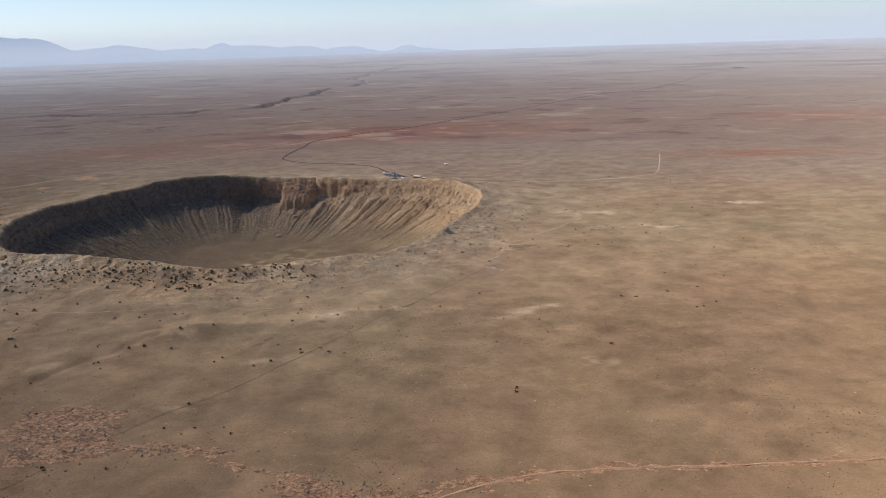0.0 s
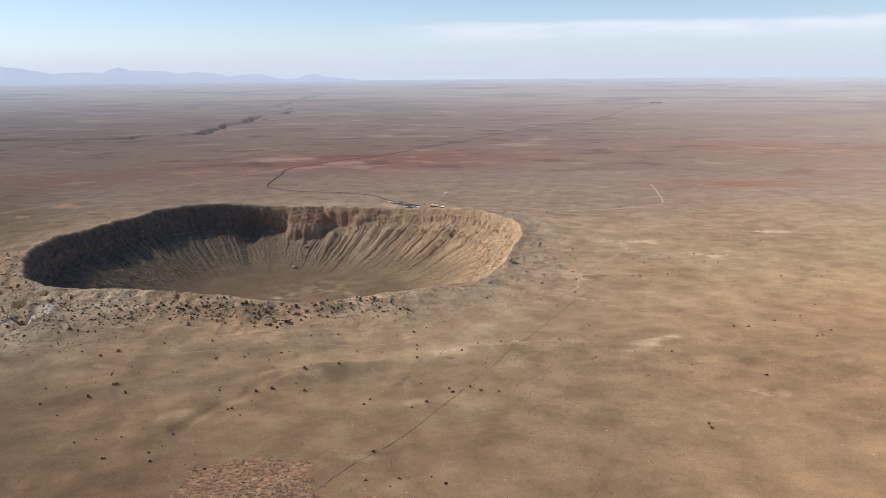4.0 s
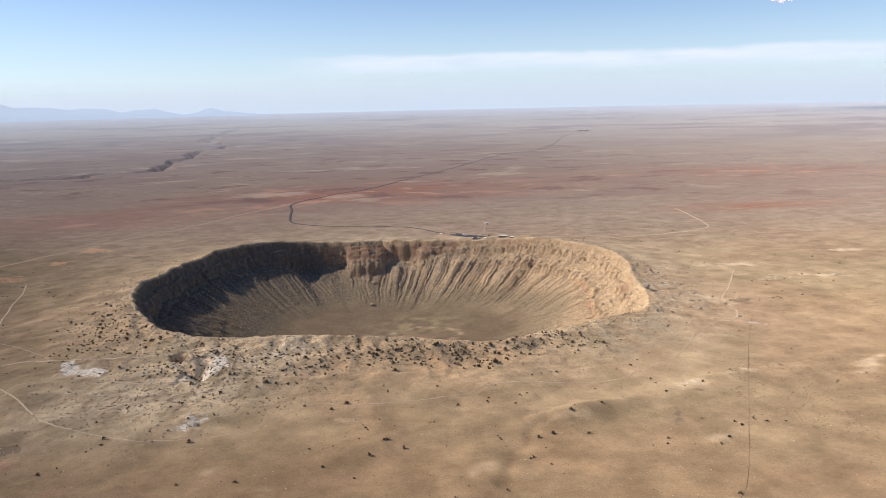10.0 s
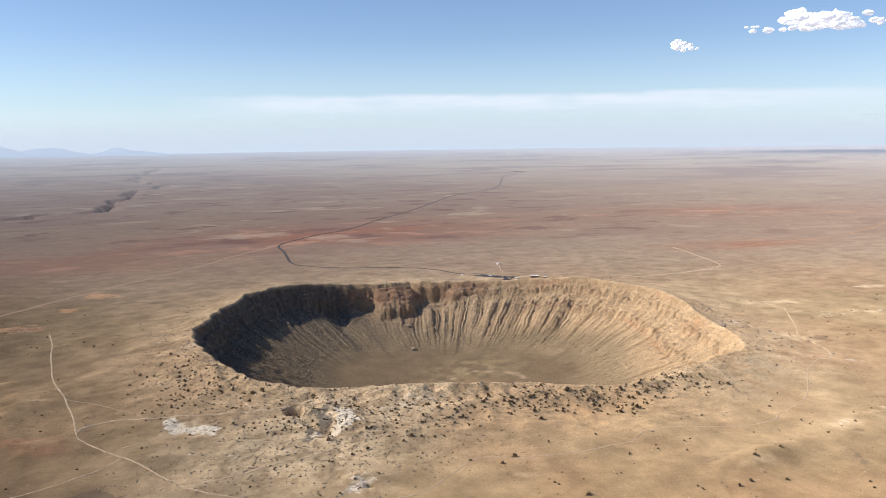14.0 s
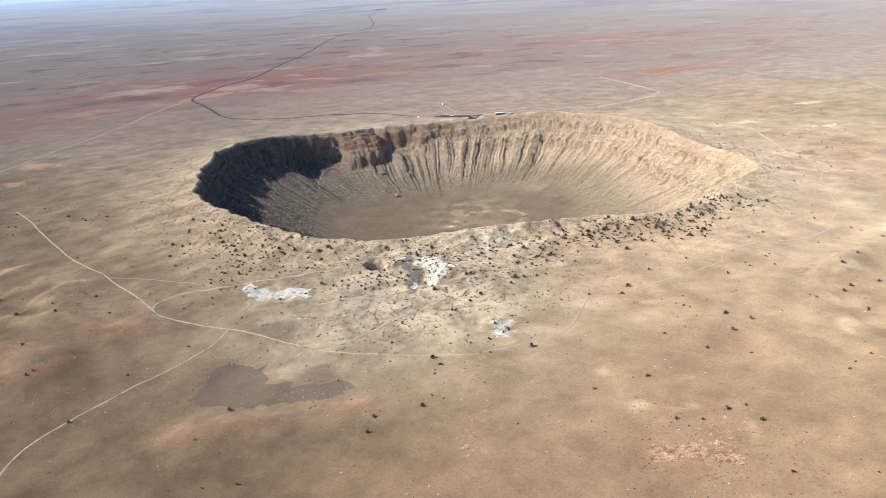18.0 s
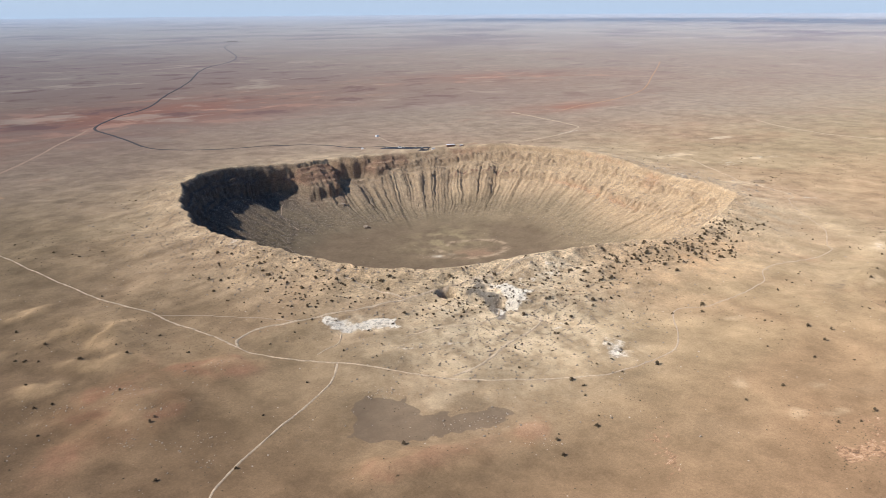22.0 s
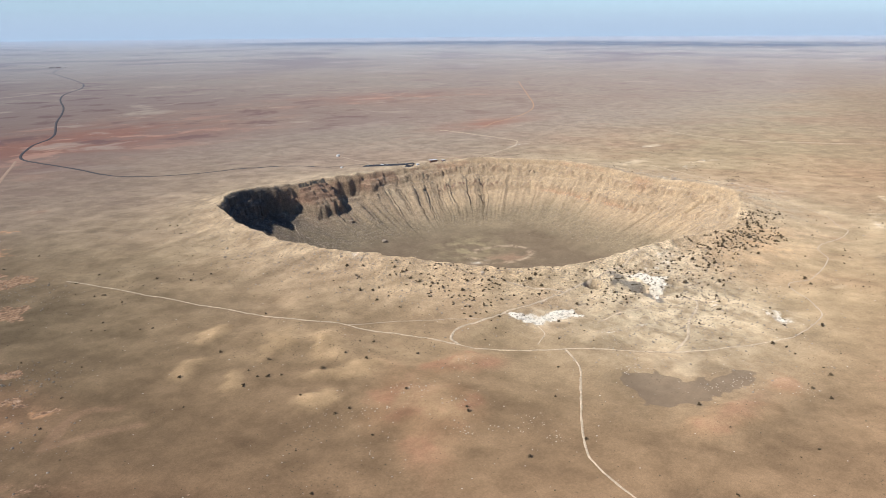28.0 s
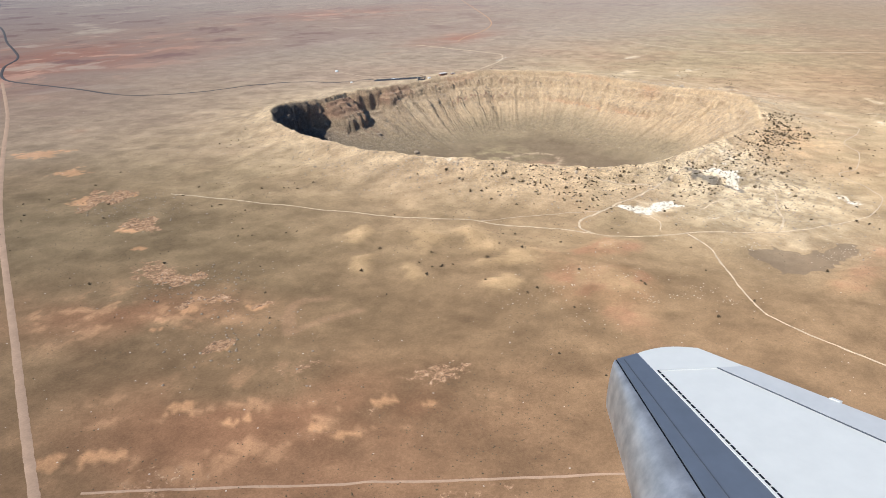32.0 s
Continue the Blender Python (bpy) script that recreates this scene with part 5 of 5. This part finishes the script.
b = tagged(new("house_rock", ROCKS[2]), "house-sized pale limestone block near the rim", "boulder")
b.matrix_basis = Matrix.Translation((0.2, 197.4, float(ground_z(np.array(0.2), np.array(197.4))) + 0.35)) @ Matrix.Rotation(0.5, 4, "Z") @ Matrix.Scale(2.6, 4)
b = tagged(new("floor_boulder", ROCKS[4]), "lone pale boulder at the crater floor's edge", "boulder")
b.matrix_basis = Matrix.Translation((-54.8, 263.0, float(ground_z(np.array(-54.8), np.array(263.0))) + 0.25)) @ Matrix.Scale(2.4, 4)
b = tagged(new("wall_boulder", ROCKS[5]), "pale block resting on the talus slope", "boulder")
b.matrix_basis = Matrix.Translation((-51.7, 277.4, float(ground_z(np.array(-51.7), np.array(277.4))) + 0.25)) @ Matrix.Scale(2.2, 4)

th_ = nrng.uniform(-math.pi, math.pi, 11000)
q_ = rim_radius(th_) + np.where(nrng.rand(11000) < 0.4, nrng.exponential(7.0, 11000), -nrng.uniform(2, 30, 11000))
rxy = list(zip(CX + q_ * np.cos(th_), CY + q_ * np.sin(th_)))
te_ = np.radians(nrng.uniform(-65, 64, 4500))
qe_ = rim_radius(te_) - nrng.uniform(0.8, 13, 4500)
rxy += list(zip(CX + qe_ * np.cos(te_), CY + qe_ * np.sin(te_)))
tw_ = np.radians(nrng.uniform(62, 160, 6000))
qw_ = rim_radius(tw_) - nrng.uniform(7, 27, 6000)
rxy += list(zip(CX + qw_ * np.cos(tw_), CY + qw_ * np.sin(tw_)))
rxy += shrub_spots(2600, -102, 164, 13, 9, 20, rng) + shrub_spots(900, -122, 215, 5, 22, 0, rng)
for cx, cy, ax, ay, turn_, n_ in ((-51, 97, 5, 4.5, 0, 700), (-66, 91, 6, 2, 10, 350), (-35, 91, 5, 1, -8, 250), (-13, 76, 4, 5, 0, 500), (-14, 81, 5, 1.5, -15, 200), (-161, 268, 6, 6, 60, 260), (-184, 232, 4, 5, 50, 200), (-195, 215, 5, 5, 50, 150)):
    rxy += shrub_spots(n_, cx, cy, ax, ay, turn_, rng)
pts = np.array(rxy)
rock_at = np.column_stack([pts, ground_z(pts[:, 0], pts[:, 1]) + 0.02])
tagged(new("rock_debris", clumps_mesh("rock_debris", rock_at, nrng.choice((0.05, 0.07, 0.09, 0.12, 0.2), len(pts)), M_ROCK, 31)), "loose pale rock debris on wall and rim", "rocks", kind="stuff")


stones = shrub_spots(50, -165, 182, 9, 6, 40, rng) + shrub_spots(50, -160, 172, 12, 8, 30, rng) + shrub_spots(120, -40, 112, 22, 9, 0, rng) + shrub_spots(110, -120, 225, 4, 14, 0, rng) + shrub_spots(120, -110, 165, 12, 8, 0, rng)
for cx, cy, n_, sp in ((-166.8, 186, 26, 1.5), (-164, 182, 26, 1.5), (-157.5, 181.7, 34, 1.4), (-161.6, 170.5, 26, 1.2), (-155.6, 173.8, 26, 1.2), (-157, 165.5, 40, 1.6), (-158.3, 160.8, 20, 1.2), (-145, 181, 20, 1.2), (-128, 138.5, 20, 1.2), (-129.8, 146.8, 60, 1.9), (-133.5, 149.5, 26, 1.5), (-133.6, 160.4, 40, 1.0), (-121, 167.4, 90, 2.0)):
    stones += shrub_spots(n_, cx, cy, sp * 1.3, sp * 0.8, -40, rng)
spts = np.array(stones)
stone_at = np.column_stack([spts, ground_z(spts[:, 0], spts[:, 1]) + 0.03])
tagged(new("pale_stones", clumps_mesh("pale_stones", stone_at, nrng.choice((0.035, 0.045, 0.06, 0.08, 0.12), len(spts)), M_STONE, 32)), "scattered pale limestone blocks on brown soil", "stones", kind="stuff")


# ---- visitor centre on the north rim ----
def gz_at(x, y):
    return float(ground_z(np.array(float(x)), np.array(float(y))))


def building(name, x, y, turn, sx, sy, sz, wall, roof, label, windows=0):
    z = min(gz_at(x + a, y + b_) for a in (-sx / 3, sx / 3) for b_ in (-sx / 3, sx / 3)) - 0.05
    e = tagged(new(name), label, "building")
    e.matrix_basis = Matrix.Translation((x, y, z)) @ Matrix.Rotation(radians(turn), 4, "Z")
    part("wall", box(sx, sy, sz, (0, 0, sz / 2), 0.02), wall, e)
    part("roof", box(sx * 1.06, sy * 1.12, 0.08, (0, 0, sz + 0.04), 0.015), roof, e, "flat pale roof")
    for i in range(windows):
        part("window", box(sx / windows * 0.5, 0.03, sz * 0.24, (-sx / 2 + (i + 0.5) * sx / windows, -sy / 2 - 0.004, sz * 0.55)), M_GLASS, e)
    return e


lot_pts = [(-19.6, 297.0), (-18.2, 291.5), (-16.5, 285.5), (-14.6, 280.2)]
ribbon("parking_lot", lot_pts, 6.4, M_LOT, "dark asphalt parking lot beside the visitor centre", "parking lot", 0.12, 0.6)
building("visitor_centre", -11.6, 277.0, -32, 6.4, 1.1, 0.80, M_WHITE, M_ROOF, "long low white visitor centre on the rim", 8)
building("museum_wing", -9.0, 276.4, -30, 2.6, 1.2, 0.75, M_BRICK, M_ROOF, "red stone museum wing with pale roof", 4)
building("lookout_house", -6.6, 273.8, -25, 1.2, 0.8, 0.5, M_BRICK, M_ROOF, "small lookout building at the rim edge", 2)
building("service_shed", -14.2, 279.0, -35, 0.9, 0.7, 0.45, M_WHITE, M_ROOF, "small white service shed by the parking lot", 1)
building("observatory_hut", 0.9, 326, 10, 1.1, 0.8, 0.6, M_WHITE, M_ROOF, "small white hut alone on the plain", 1)
building("pump_house", -22.4, 305, 20, 0.7, 0.6, 0.4, M_WHITE, M_ROOF, "tiny pale pump house beside the road", 1)
ribbon("track_hut", [(0.9, 325), (-3, 316), (-6, 307), (-12, 300), (-17, 297)], 0.4, M_FAINT, "faint track to the white hut", "dirt track", 0.06, 1.0, 0.3)
ribbon("lookout_path", [(-6.6, 273.5), (-3.5, 271.8), (0, 268.5), (4, 263.5)], 0.35, M_DIRT, "pale footpath along the rim", "footpath", 0.10, 0.5, 0.2)


def vehicle(name, x, y, turn, lx, ly, lz, mat, label):
    e = tagged(new(name), label, "vehicle", "vehicles in the parking lot")
    e.matrix_basis = Matrix.Translation((x, y, gz_at(x, y) + 0.13)) @ Matrix.Rotation(radians(turn), 4, "Z")
    part("body", box(lx, ly, lz * 0.62, (0, 0, lz * 0.45), lz * 0.10), mat, e)
    part("cabin", box(lx * 0.62, ly * 0.9, lz * 0.35, (-lx * 0.04, 0, lz * 0.88), lz * 0.08), M_GLASS, e, "dark glazed cabin")
    for a in (-0.32, 0.32):
        for b_ in (-0.46, 0.46):
            bm = bmesh.new()
            bmesh.ops.create_cone(bm, cap_ends=True, segments=10, radius1=lz * 0.22, radius2=lz * 0.22, depth=ly * 0.12, matrix=Matrix.Translation((a * lx, b_ * ly, lz * 0.2)) @ Matrix.Rotation(radians(90), 4, "X"))
            part("wheel", bm, M_RUBBER, e)
    return e


M_SILVER = material("silver_car_paint", (0.55, 0.56, 0.58), 0.35, metal=0.3, spec=0.5, vary=0.03)
M_CARDARK = material("dark_car_paint", (0.06, 0.07, 0.10), 0.35, spec=0.5, vary=0.03)
M_CARRED = material("red_car_paint", (0.32, 0.05, 0.04), 0.4, spec=0.5, vary=0.03)
vehicle("coach", -18.0, 290.8, 105, 1.25, 0.28, 0.34, M_WHITE, "white touring coach parked on asphalt")
for k in range(14):
    t = k / 13
    x, y = -19.2 + 4.4 * t + (0.7 if k % 2 else -0.6), 295.5 - 14.0 * t
    vehicle("car", x, y, 15 + rng.uniform(-6, 6), 0.46, 0.19, 0.15, (M_WHITE, M_SILVER, M_CARDARK, M_CARRED)[(k * 7 + k // 3) % 4], ("white parked car on asphalt", "silver parked car on asphalt", "dark blue parked car on asphalt", "red parked car on asphalt")[(k * 7 + k // 3) % 4])

# distant road stop with trees
for k, (x, y, w) in enumerate(((392, 1108, 4), (398, 1112, 3), (386, 1114, 3), (402, 1106, 2.5))):
    building("roadside_building", x, y, 20 * k, w * 0.7, w * 0.5, 1.5, M_BRICK, M_ROOF, "small white roadside building far on the plain", 2)
scatter("roadside_trees", [(392 + rng.uniform(-9, 9), 1116 + rng.uniform(-6, 8)) for _ in range(16)], (0.7, 1.5), M_LEAF, "dark clump of trees round a far road stop", "trees", 5, 13)


# ---- far mountains ----
def mountain(name, az0, az1, dist, peaks, label, base=-26.0):
    """A range at that distance, with peaks (azimuth, height, width) in degrees and units."""
    na, nd = 220, 9
    v = []
    for j in range(nd):
        f = j / (nd - 1)
        for i in range(na):
            a = az0 + (az1 - az0) * i / (na - 1)
            h = max(p[1] * math.exp(-abs((a - p[0]) / p[2]) ** 2.4) for p in peaks)
            edge = min(1.0, i / 14, (na - 1 - i) / 14)
            prof = math.sin(math.pi * f) ** 0.8
            h = h * edge * prof * (1 + 0.10 * noise.noise((a * 1.1, f * 3, 1)) + 0.06 * noise.noise((a * 4, f * 6, 5)))
            d = dist + (f - 0.5) * 260
            v.append((d * math.cos(radians(a)), d * math.sin(radians(a)), base + h))
    faces = [(j * na + i, j * na + i + 1, (j + 1) * na + i + 1, (j + 1) * na + i) for j in range(nd - 1) for i in range(na - 1)]
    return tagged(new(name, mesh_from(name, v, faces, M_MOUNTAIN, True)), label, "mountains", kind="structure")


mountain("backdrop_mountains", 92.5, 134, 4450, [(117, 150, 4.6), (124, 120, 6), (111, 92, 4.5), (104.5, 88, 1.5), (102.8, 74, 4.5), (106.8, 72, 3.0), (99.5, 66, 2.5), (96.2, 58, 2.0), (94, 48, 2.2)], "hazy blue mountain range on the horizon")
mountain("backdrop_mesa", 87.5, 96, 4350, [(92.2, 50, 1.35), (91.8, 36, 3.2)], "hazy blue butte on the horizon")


# ---- clouds ----
def streak_material(name, color, strength):
    m = bpy.data.materials.new(name)
    m.use_nodes = True
    n, l = m.node_tree.nodes, m.node_tree.links
    n.remove(n["Principled BSDF"])
    em, tr, mx = n.new("ShaderNodeEmission"), n.new("ShaderNodeBsdfTransparent"), n.new("ShaderNodeMixShader")
    em.inputs["Color"].default_value, em.inputs["Strength"].default_value = (*color, 1), strength
    at = n.new("ShaderNodeAttribute")
    at.attribute_name = "thin"
    l.new(at.outputs["Fac"], mx.inputs[0])
    l.new(tr.outputs[0], mx.inputs[1])
    l.new(em.outputs[0], mx.inputs[2])
    l.new(mx.outputs[0], n["Material Output"].inputs["Surface"])
    return m


# cirrus and haze shine by an added glow, not by sunlight
M_CIRRUS = streak_material("thin_cirrus", (0.84, 0.91, 1.0), 0.76)
M_HAZE = streak_material("horizon_haze_glow", (0.56, 0.715, 0.86), 0.86)
M_HAZE_RINGS = streak_material("haze_rings", (0.56, 0.64, 0.76), 0.86)


def cirrus(name, az0, az1, dist, low, high, strength, label, lean=0.0):
    na, ne = 260, 26
    a = np.linspace(az0, az1, na)[:, None] + np.zeros((1, ne))
    e = np.linspace(0, 1, ne)[None, :] + np.zeros((na, 1))
    t = np.linspace(0, 1, na)[:, None]
    el = low + (high - low) * e + lean * t
    v = np.stack([dist * np.cos(np.radians(a)), dist * np.sin(np.radians(a)), dist * np.tan(np.radians(el)) + 46], -1).reshape(-1, 3)
    top = smooth(1.0, 0.80, e + 0.10 * fbm(a / 3, e * 0 + 2, 3, 5)) * smooth(0.0, 0.75, e) ** 1.3
    dens = strength * top * smooth(0, 0.30, 1 - t) * smooth(0, 0.16, t) * (0.8 + 0.4 * fbm(a / 2.5, e * 5, 4, 6))
    faces = [(i * ne + j, (i + 1) * ne + j, (i + 1) * ne + j + 1, i * ne + j + 1) for i in range(na - 1) for j in range(ne - 1)]
    me = mesh_from(name, v, faces, M_CIRRUS, True)
    at = me.attributes.new("thin", "FLOAT", "POINT")
    at.data.foreach_set("value", np.clip(dens, 0, 1).ravel())
    ob = tagged(new(name, me), label, "cloud", kind="structure")
    ob.visible_shadow = False
    return ob


cirrus("backdrop_cirrus", 90, 34, 4700, 1.0, 3.1, 0.85, "long thin white cirrus band low in the sky", 0.0)


def haze_band():
    """Glowing sheet for the pale haze low over the far horizon, all the way round."""
    na, ne = 180, 12
    v, dens = [], []
    for i in range(na):
        a = i / na * 2 * math.pi
        for j in range(ne):
            e = j / (ne - 1)
            v.append((4880 * math.cos(a), 4880 * math.sin(a), -22 + 640 * e ** 1.6))
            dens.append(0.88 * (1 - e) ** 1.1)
    faces = [(i * ne + j, (i + 1) % na * ne + j, (i + 1) % na * ne + j + 1, i * ne + j + 1) for i in range(na) for j in range(ne - 1)]
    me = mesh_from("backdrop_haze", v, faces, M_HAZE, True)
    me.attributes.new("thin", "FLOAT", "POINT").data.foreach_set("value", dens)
    ob = tagged(new("backdrop_haze", me), "pale blue glowing haze sheet along the horizon", "sky haze", kind="structure")
    ob.visible_shadow = False


haze_band()


def haze_rings():
    """Glowing see-through rings that imitate haze, veiling the plain more and more towards the horizon."""
    na, ne = 120, 14
    v, dens, faces = [], [], []
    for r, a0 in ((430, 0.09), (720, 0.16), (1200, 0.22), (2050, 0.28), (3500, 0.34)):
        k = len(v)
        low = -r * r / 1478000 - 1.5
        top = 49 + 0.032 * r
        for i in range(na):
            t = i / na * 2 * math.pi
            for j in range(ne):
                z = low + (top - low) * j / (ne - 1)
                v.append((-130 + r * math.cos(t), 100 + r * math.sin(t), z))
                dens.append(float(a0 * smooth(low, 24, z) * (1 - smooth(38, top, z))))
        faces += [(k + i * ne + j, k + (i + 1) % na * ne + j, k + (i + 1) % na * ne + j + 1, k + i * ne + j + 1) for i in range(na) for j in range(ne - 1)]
    me = mesh_from("backdrop_haze_rings", v, faces, M_HAZE_RINGS, True)
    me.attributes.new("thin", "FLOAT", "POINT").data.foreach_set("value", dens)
    ob = tagged(new("backdrop_haze_rings", me), "glowing see-through rings imitating haze over the far plain", "sky haze", kind="structure")
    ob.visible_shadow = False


haze_rings()


def puff(name, az, el, dist, w, h, n, seed, label):
    g = random.Random(seed)
    bm = bmesh.new()
    for _ in range(n):
        a, z = g.gauss(0, 0.42), abs(g.gauss(0, 0.3))
        c = Vector((a * w, g.uniform(-0.2, 0.2) * w, z * h * (1.2 - abs(a)) + g.uniform(-0.1, 0.1) * h))
        r = h * g.uniform(0.16, 0.42) * max(0.25, 1.0 - abs(a))
        res = bmesh.ops.create_icosphere(bm, subdivisions=3, radius=r, matrix=Matrix.Translation(c) @ Matrix.Diagonal((1.5, 1, 0.75, 1)))
        for v in res["verts"]:
            v.co += (v.co - c) * 0.55 * noise.fractal(v.co / (h * 0.35), 0.7, 2.0, 4)
    me = bpy.data.meshes.new(name)
    bm.to_mesh(me)
    bm.free()
    me.materials.append(M_CLOUD)
    me.polygons.foreach_set("use_smooth", [True] * len(me.polygons))
    ob = tagged(new(name, me), label, "cloud", kind="structure")
    ob.visible_shadow = False
    ob.matrix_basis = Matrix.Translation((dist * math.cos(radians(az)), dist * math.sin(radians(az)), dist * math.tan(radians(el)) + 46)) @ Matrix.Rotation(radians(az - 90), 4, "Z")
    return ob


puff("cloud_small", 55.1, 5.6, 4300, 90, 55, 16, 3, "small white cumulus puff")
puff("cloud_large", 46.5, 6.6, 4300, 420, 105, 46, 4, "ragged white cumulus bank")


# ---- aircraft wing, seen from the cabin window at the end of the flight ----
# u: metres along the wing towards its root, v: across it towards the trailing edge (tenths, as all else)
WING_O, WING_U, WING_V = Vector((-267.5508, 150.8355, 46.701)), Vector((-0.8474, -0.5310, 0)), Vector((0.5310, -0.8474, 0))
WING_N = WING_U.cross(WING_V).normalized()
if WING_N.z < 0:
    WING_N = -WING_N
M_WINGWHITE = material("white_wing_paint", (0.74, 0.715, 0.635), 0.5, spec=0.25, vary=0.03, scale=6, fine=60)
M_WINGGREY = material("dark_grey_wing_paint", (0.13, 0.145, 0.17), 0.45, spec=0.4, vary=0.08, scale=6, fine=60)
M_WINGMETAL = material("worn_bare_aluminium", (0.60, 0.56, 0.50), 0.5, metal=0.85, spec=0.5, vary=0.22, scale=9, fine=70)
M_WINGFLAP = material("light_grey_wing_paint", (0.62, 0.60, 0.55), 0.4, spec=0.4, vary=0.05, scale=6, fine=60)
M_SEAM = material("grey_seam", (0.085, 0.09, 0.10), 0.6, vary=0.1)
M_GAP = material("black_sealant", (0.012, 0.012, 0.014), 0.7, vary=0.05)
wing = tagged(new("aircraft_wing"), "white aircraft wing with grey strip and bare metal leading edge", "aircraft wing")
wing.matrix_basis = Matrix(((WING_U.x, WING_V.x, WING_N.x, WING_O.x), (WING_U.y, WING_V.y, WING_N.y, WING_O.y), (WING_U.z, WING_V.z, WING_N.z, WING_O.z), (0, 0, 0, 1)))


def wing_strip(name, edge_a, edge_b, mat, label="", lift=0.0, thick=0.012, curve=0.0, n=24, bulge=0.0):
    """A plate between two edges, each ((u, v) at the tip, (u, v) at the root); curve bends edge_a down."""
    v, f, m = [], [], 9
    for i in range(n + 1):
        t = i / n
        a = Vector(edge_a[0]).lerp(Vector(edge_a[1]), t)
        b = Vector(edge_b[0]).lerp(Vector(edge_b[1]), t)
        for j in range(m):
            s = j / (m - 1)
            p = a.lerp(b, s)
            v.append((p.x - bulge * math.sin(math.pi * s) * (1 - t) ** 6, p.y, lift - curve * (1 - s) ** 2.2))
    top = len(v)
    v += [(p[0], p[1], p[2] - thick) for p in v[:top]]
    for i in range(n):
        for j in range(m - 1):
            k = i * m + j
            f.append((k, k + 1, k + m + 1, k + m))
            f.append((top + k, top + k + m, top + k + m + 1, top + k + 1))
    rim = [i * m for i in range(n + 1)] + [n * m + j for j in range(1, m)] + [i * m + m - 1 for i in range(n - 1, -1, -1)] + [j for j in range(m - 2, 0, -1)]
    for a, b in zip(rim, rim[1:] + rim[:1]):
        f.append((a, b, top + b, top + a))
    me = mesh_from(name, v, f, mat, True)
    bm = bmesh.new()
    bm.from_mesh(me)
    bmesh.ops.recalc_face_normals(bm, faces=bm.faces[:])
    for e in bm.edges:
        e.smooth = e.calc_face_angle(0) < 0.6
    bm.to_mesh(me)
    bm.free()
    ob = new(name, me)
    ob.parent = wing
    return tagged(ob, label)


wing_strip("slat", ((0.0085, -0.0080), (0.30, -0.0505)), ((0.0020, -0.0012), (0.30, -0.0012)), M_WINGMETAL, "worn bare aluminium leading edge", 0.0, 0.010, 0.026)
wing_strip("sealant_gap", ((0.0015, -0.0014), (0.30, -0.0014)), ((0.0010, 0.0006), (0.30, 0.0006)), M_GAP, "black gap", -0.001, 0.010)
wing_strip("leading_panel", ((0.0008, 0.0006), (0.30, 0.0006)), ((-0.0061, 0.0189), (0.30, 0.0546)), M_WINGGREY, "dark grey painted strip", 0.0, 0.012)
wing_strip("upper_skin", ((-0.0061, 0.0189), (0.30, 0.0546)), ((-0.0087, 0.0685), (0.30, 0.2890)), M_WINGWHITE, "", 0.0, 0.010, 0.0, 36, 0.006)
wing_strip("trailing_panel", ((0.0243, 0.0705), (0.30, 0.2400)), ((0.0243, 0.0915), (0.30, 0.2880)), M_WINGFLAP, "light grey trailing panel", 0.0006, 0.003)
wing_strip("panel_seam", ((0.0243, 0.0697), (0.30, 0.2392)), ((0.0243, 0.0702), (0.30, 0.2398)), M_SEAM, "thin dark seam", 0.0008, 0.001)
wing_strip("panel_line", ((0.0030, 0.0052), (0.30, 0.0185)), ((0.0030, 0.0056), (0.30, 0.0190)), M_SEAM, "faint panel line", 0.0004, 0.001)
wing_strip("tip_seam", ((0.0223, 0.0243), (0.0229, 0.0243)), ((0.0243, 0.0697), (0.0248, 0.0697)), M_WINGFLAP, "thin grey seam", 0.0005, 0.001)
wing_strip("white_line", ((0.0215, 0.0222), (0.30, 0.0547)), ((0.0215, 0.0235), (0.30, 0.0570)), M_WINGWHITE, "", 0.0006, 0.002)
for k in range(44):
    u0 = 0.0223 + k * 0.0062
    v0 = 0.0243 + (u0 - 0.0223) * 0.1185
    wing_strip("seam_dash", ((u0, v0), (u0 + 0.0046, v0 + 0.00055)), ((u0, v0 + 0.0012), (u0 + 0.0046, v0 + 0.00175)), M_GAP, "", 0.0005, 0.001, 0.0, 1)
for k in range(2):
    wing_strip("tip_fitting", ((0.076 + 0.09 * k, 0.128 + 0.064 * k), (0.0815 + 0.09 * k, 0.132 + 0.064 * k)), ((0.076 + 0.09 * k, 0.1305 + 0.064 * k), (0.0815 + 0.09 * k, 0.1345 + 0.064 * k)), M_WINGFLAP, "small trailing edge fitting", 0.0014, 0.003, 0.0, 2)
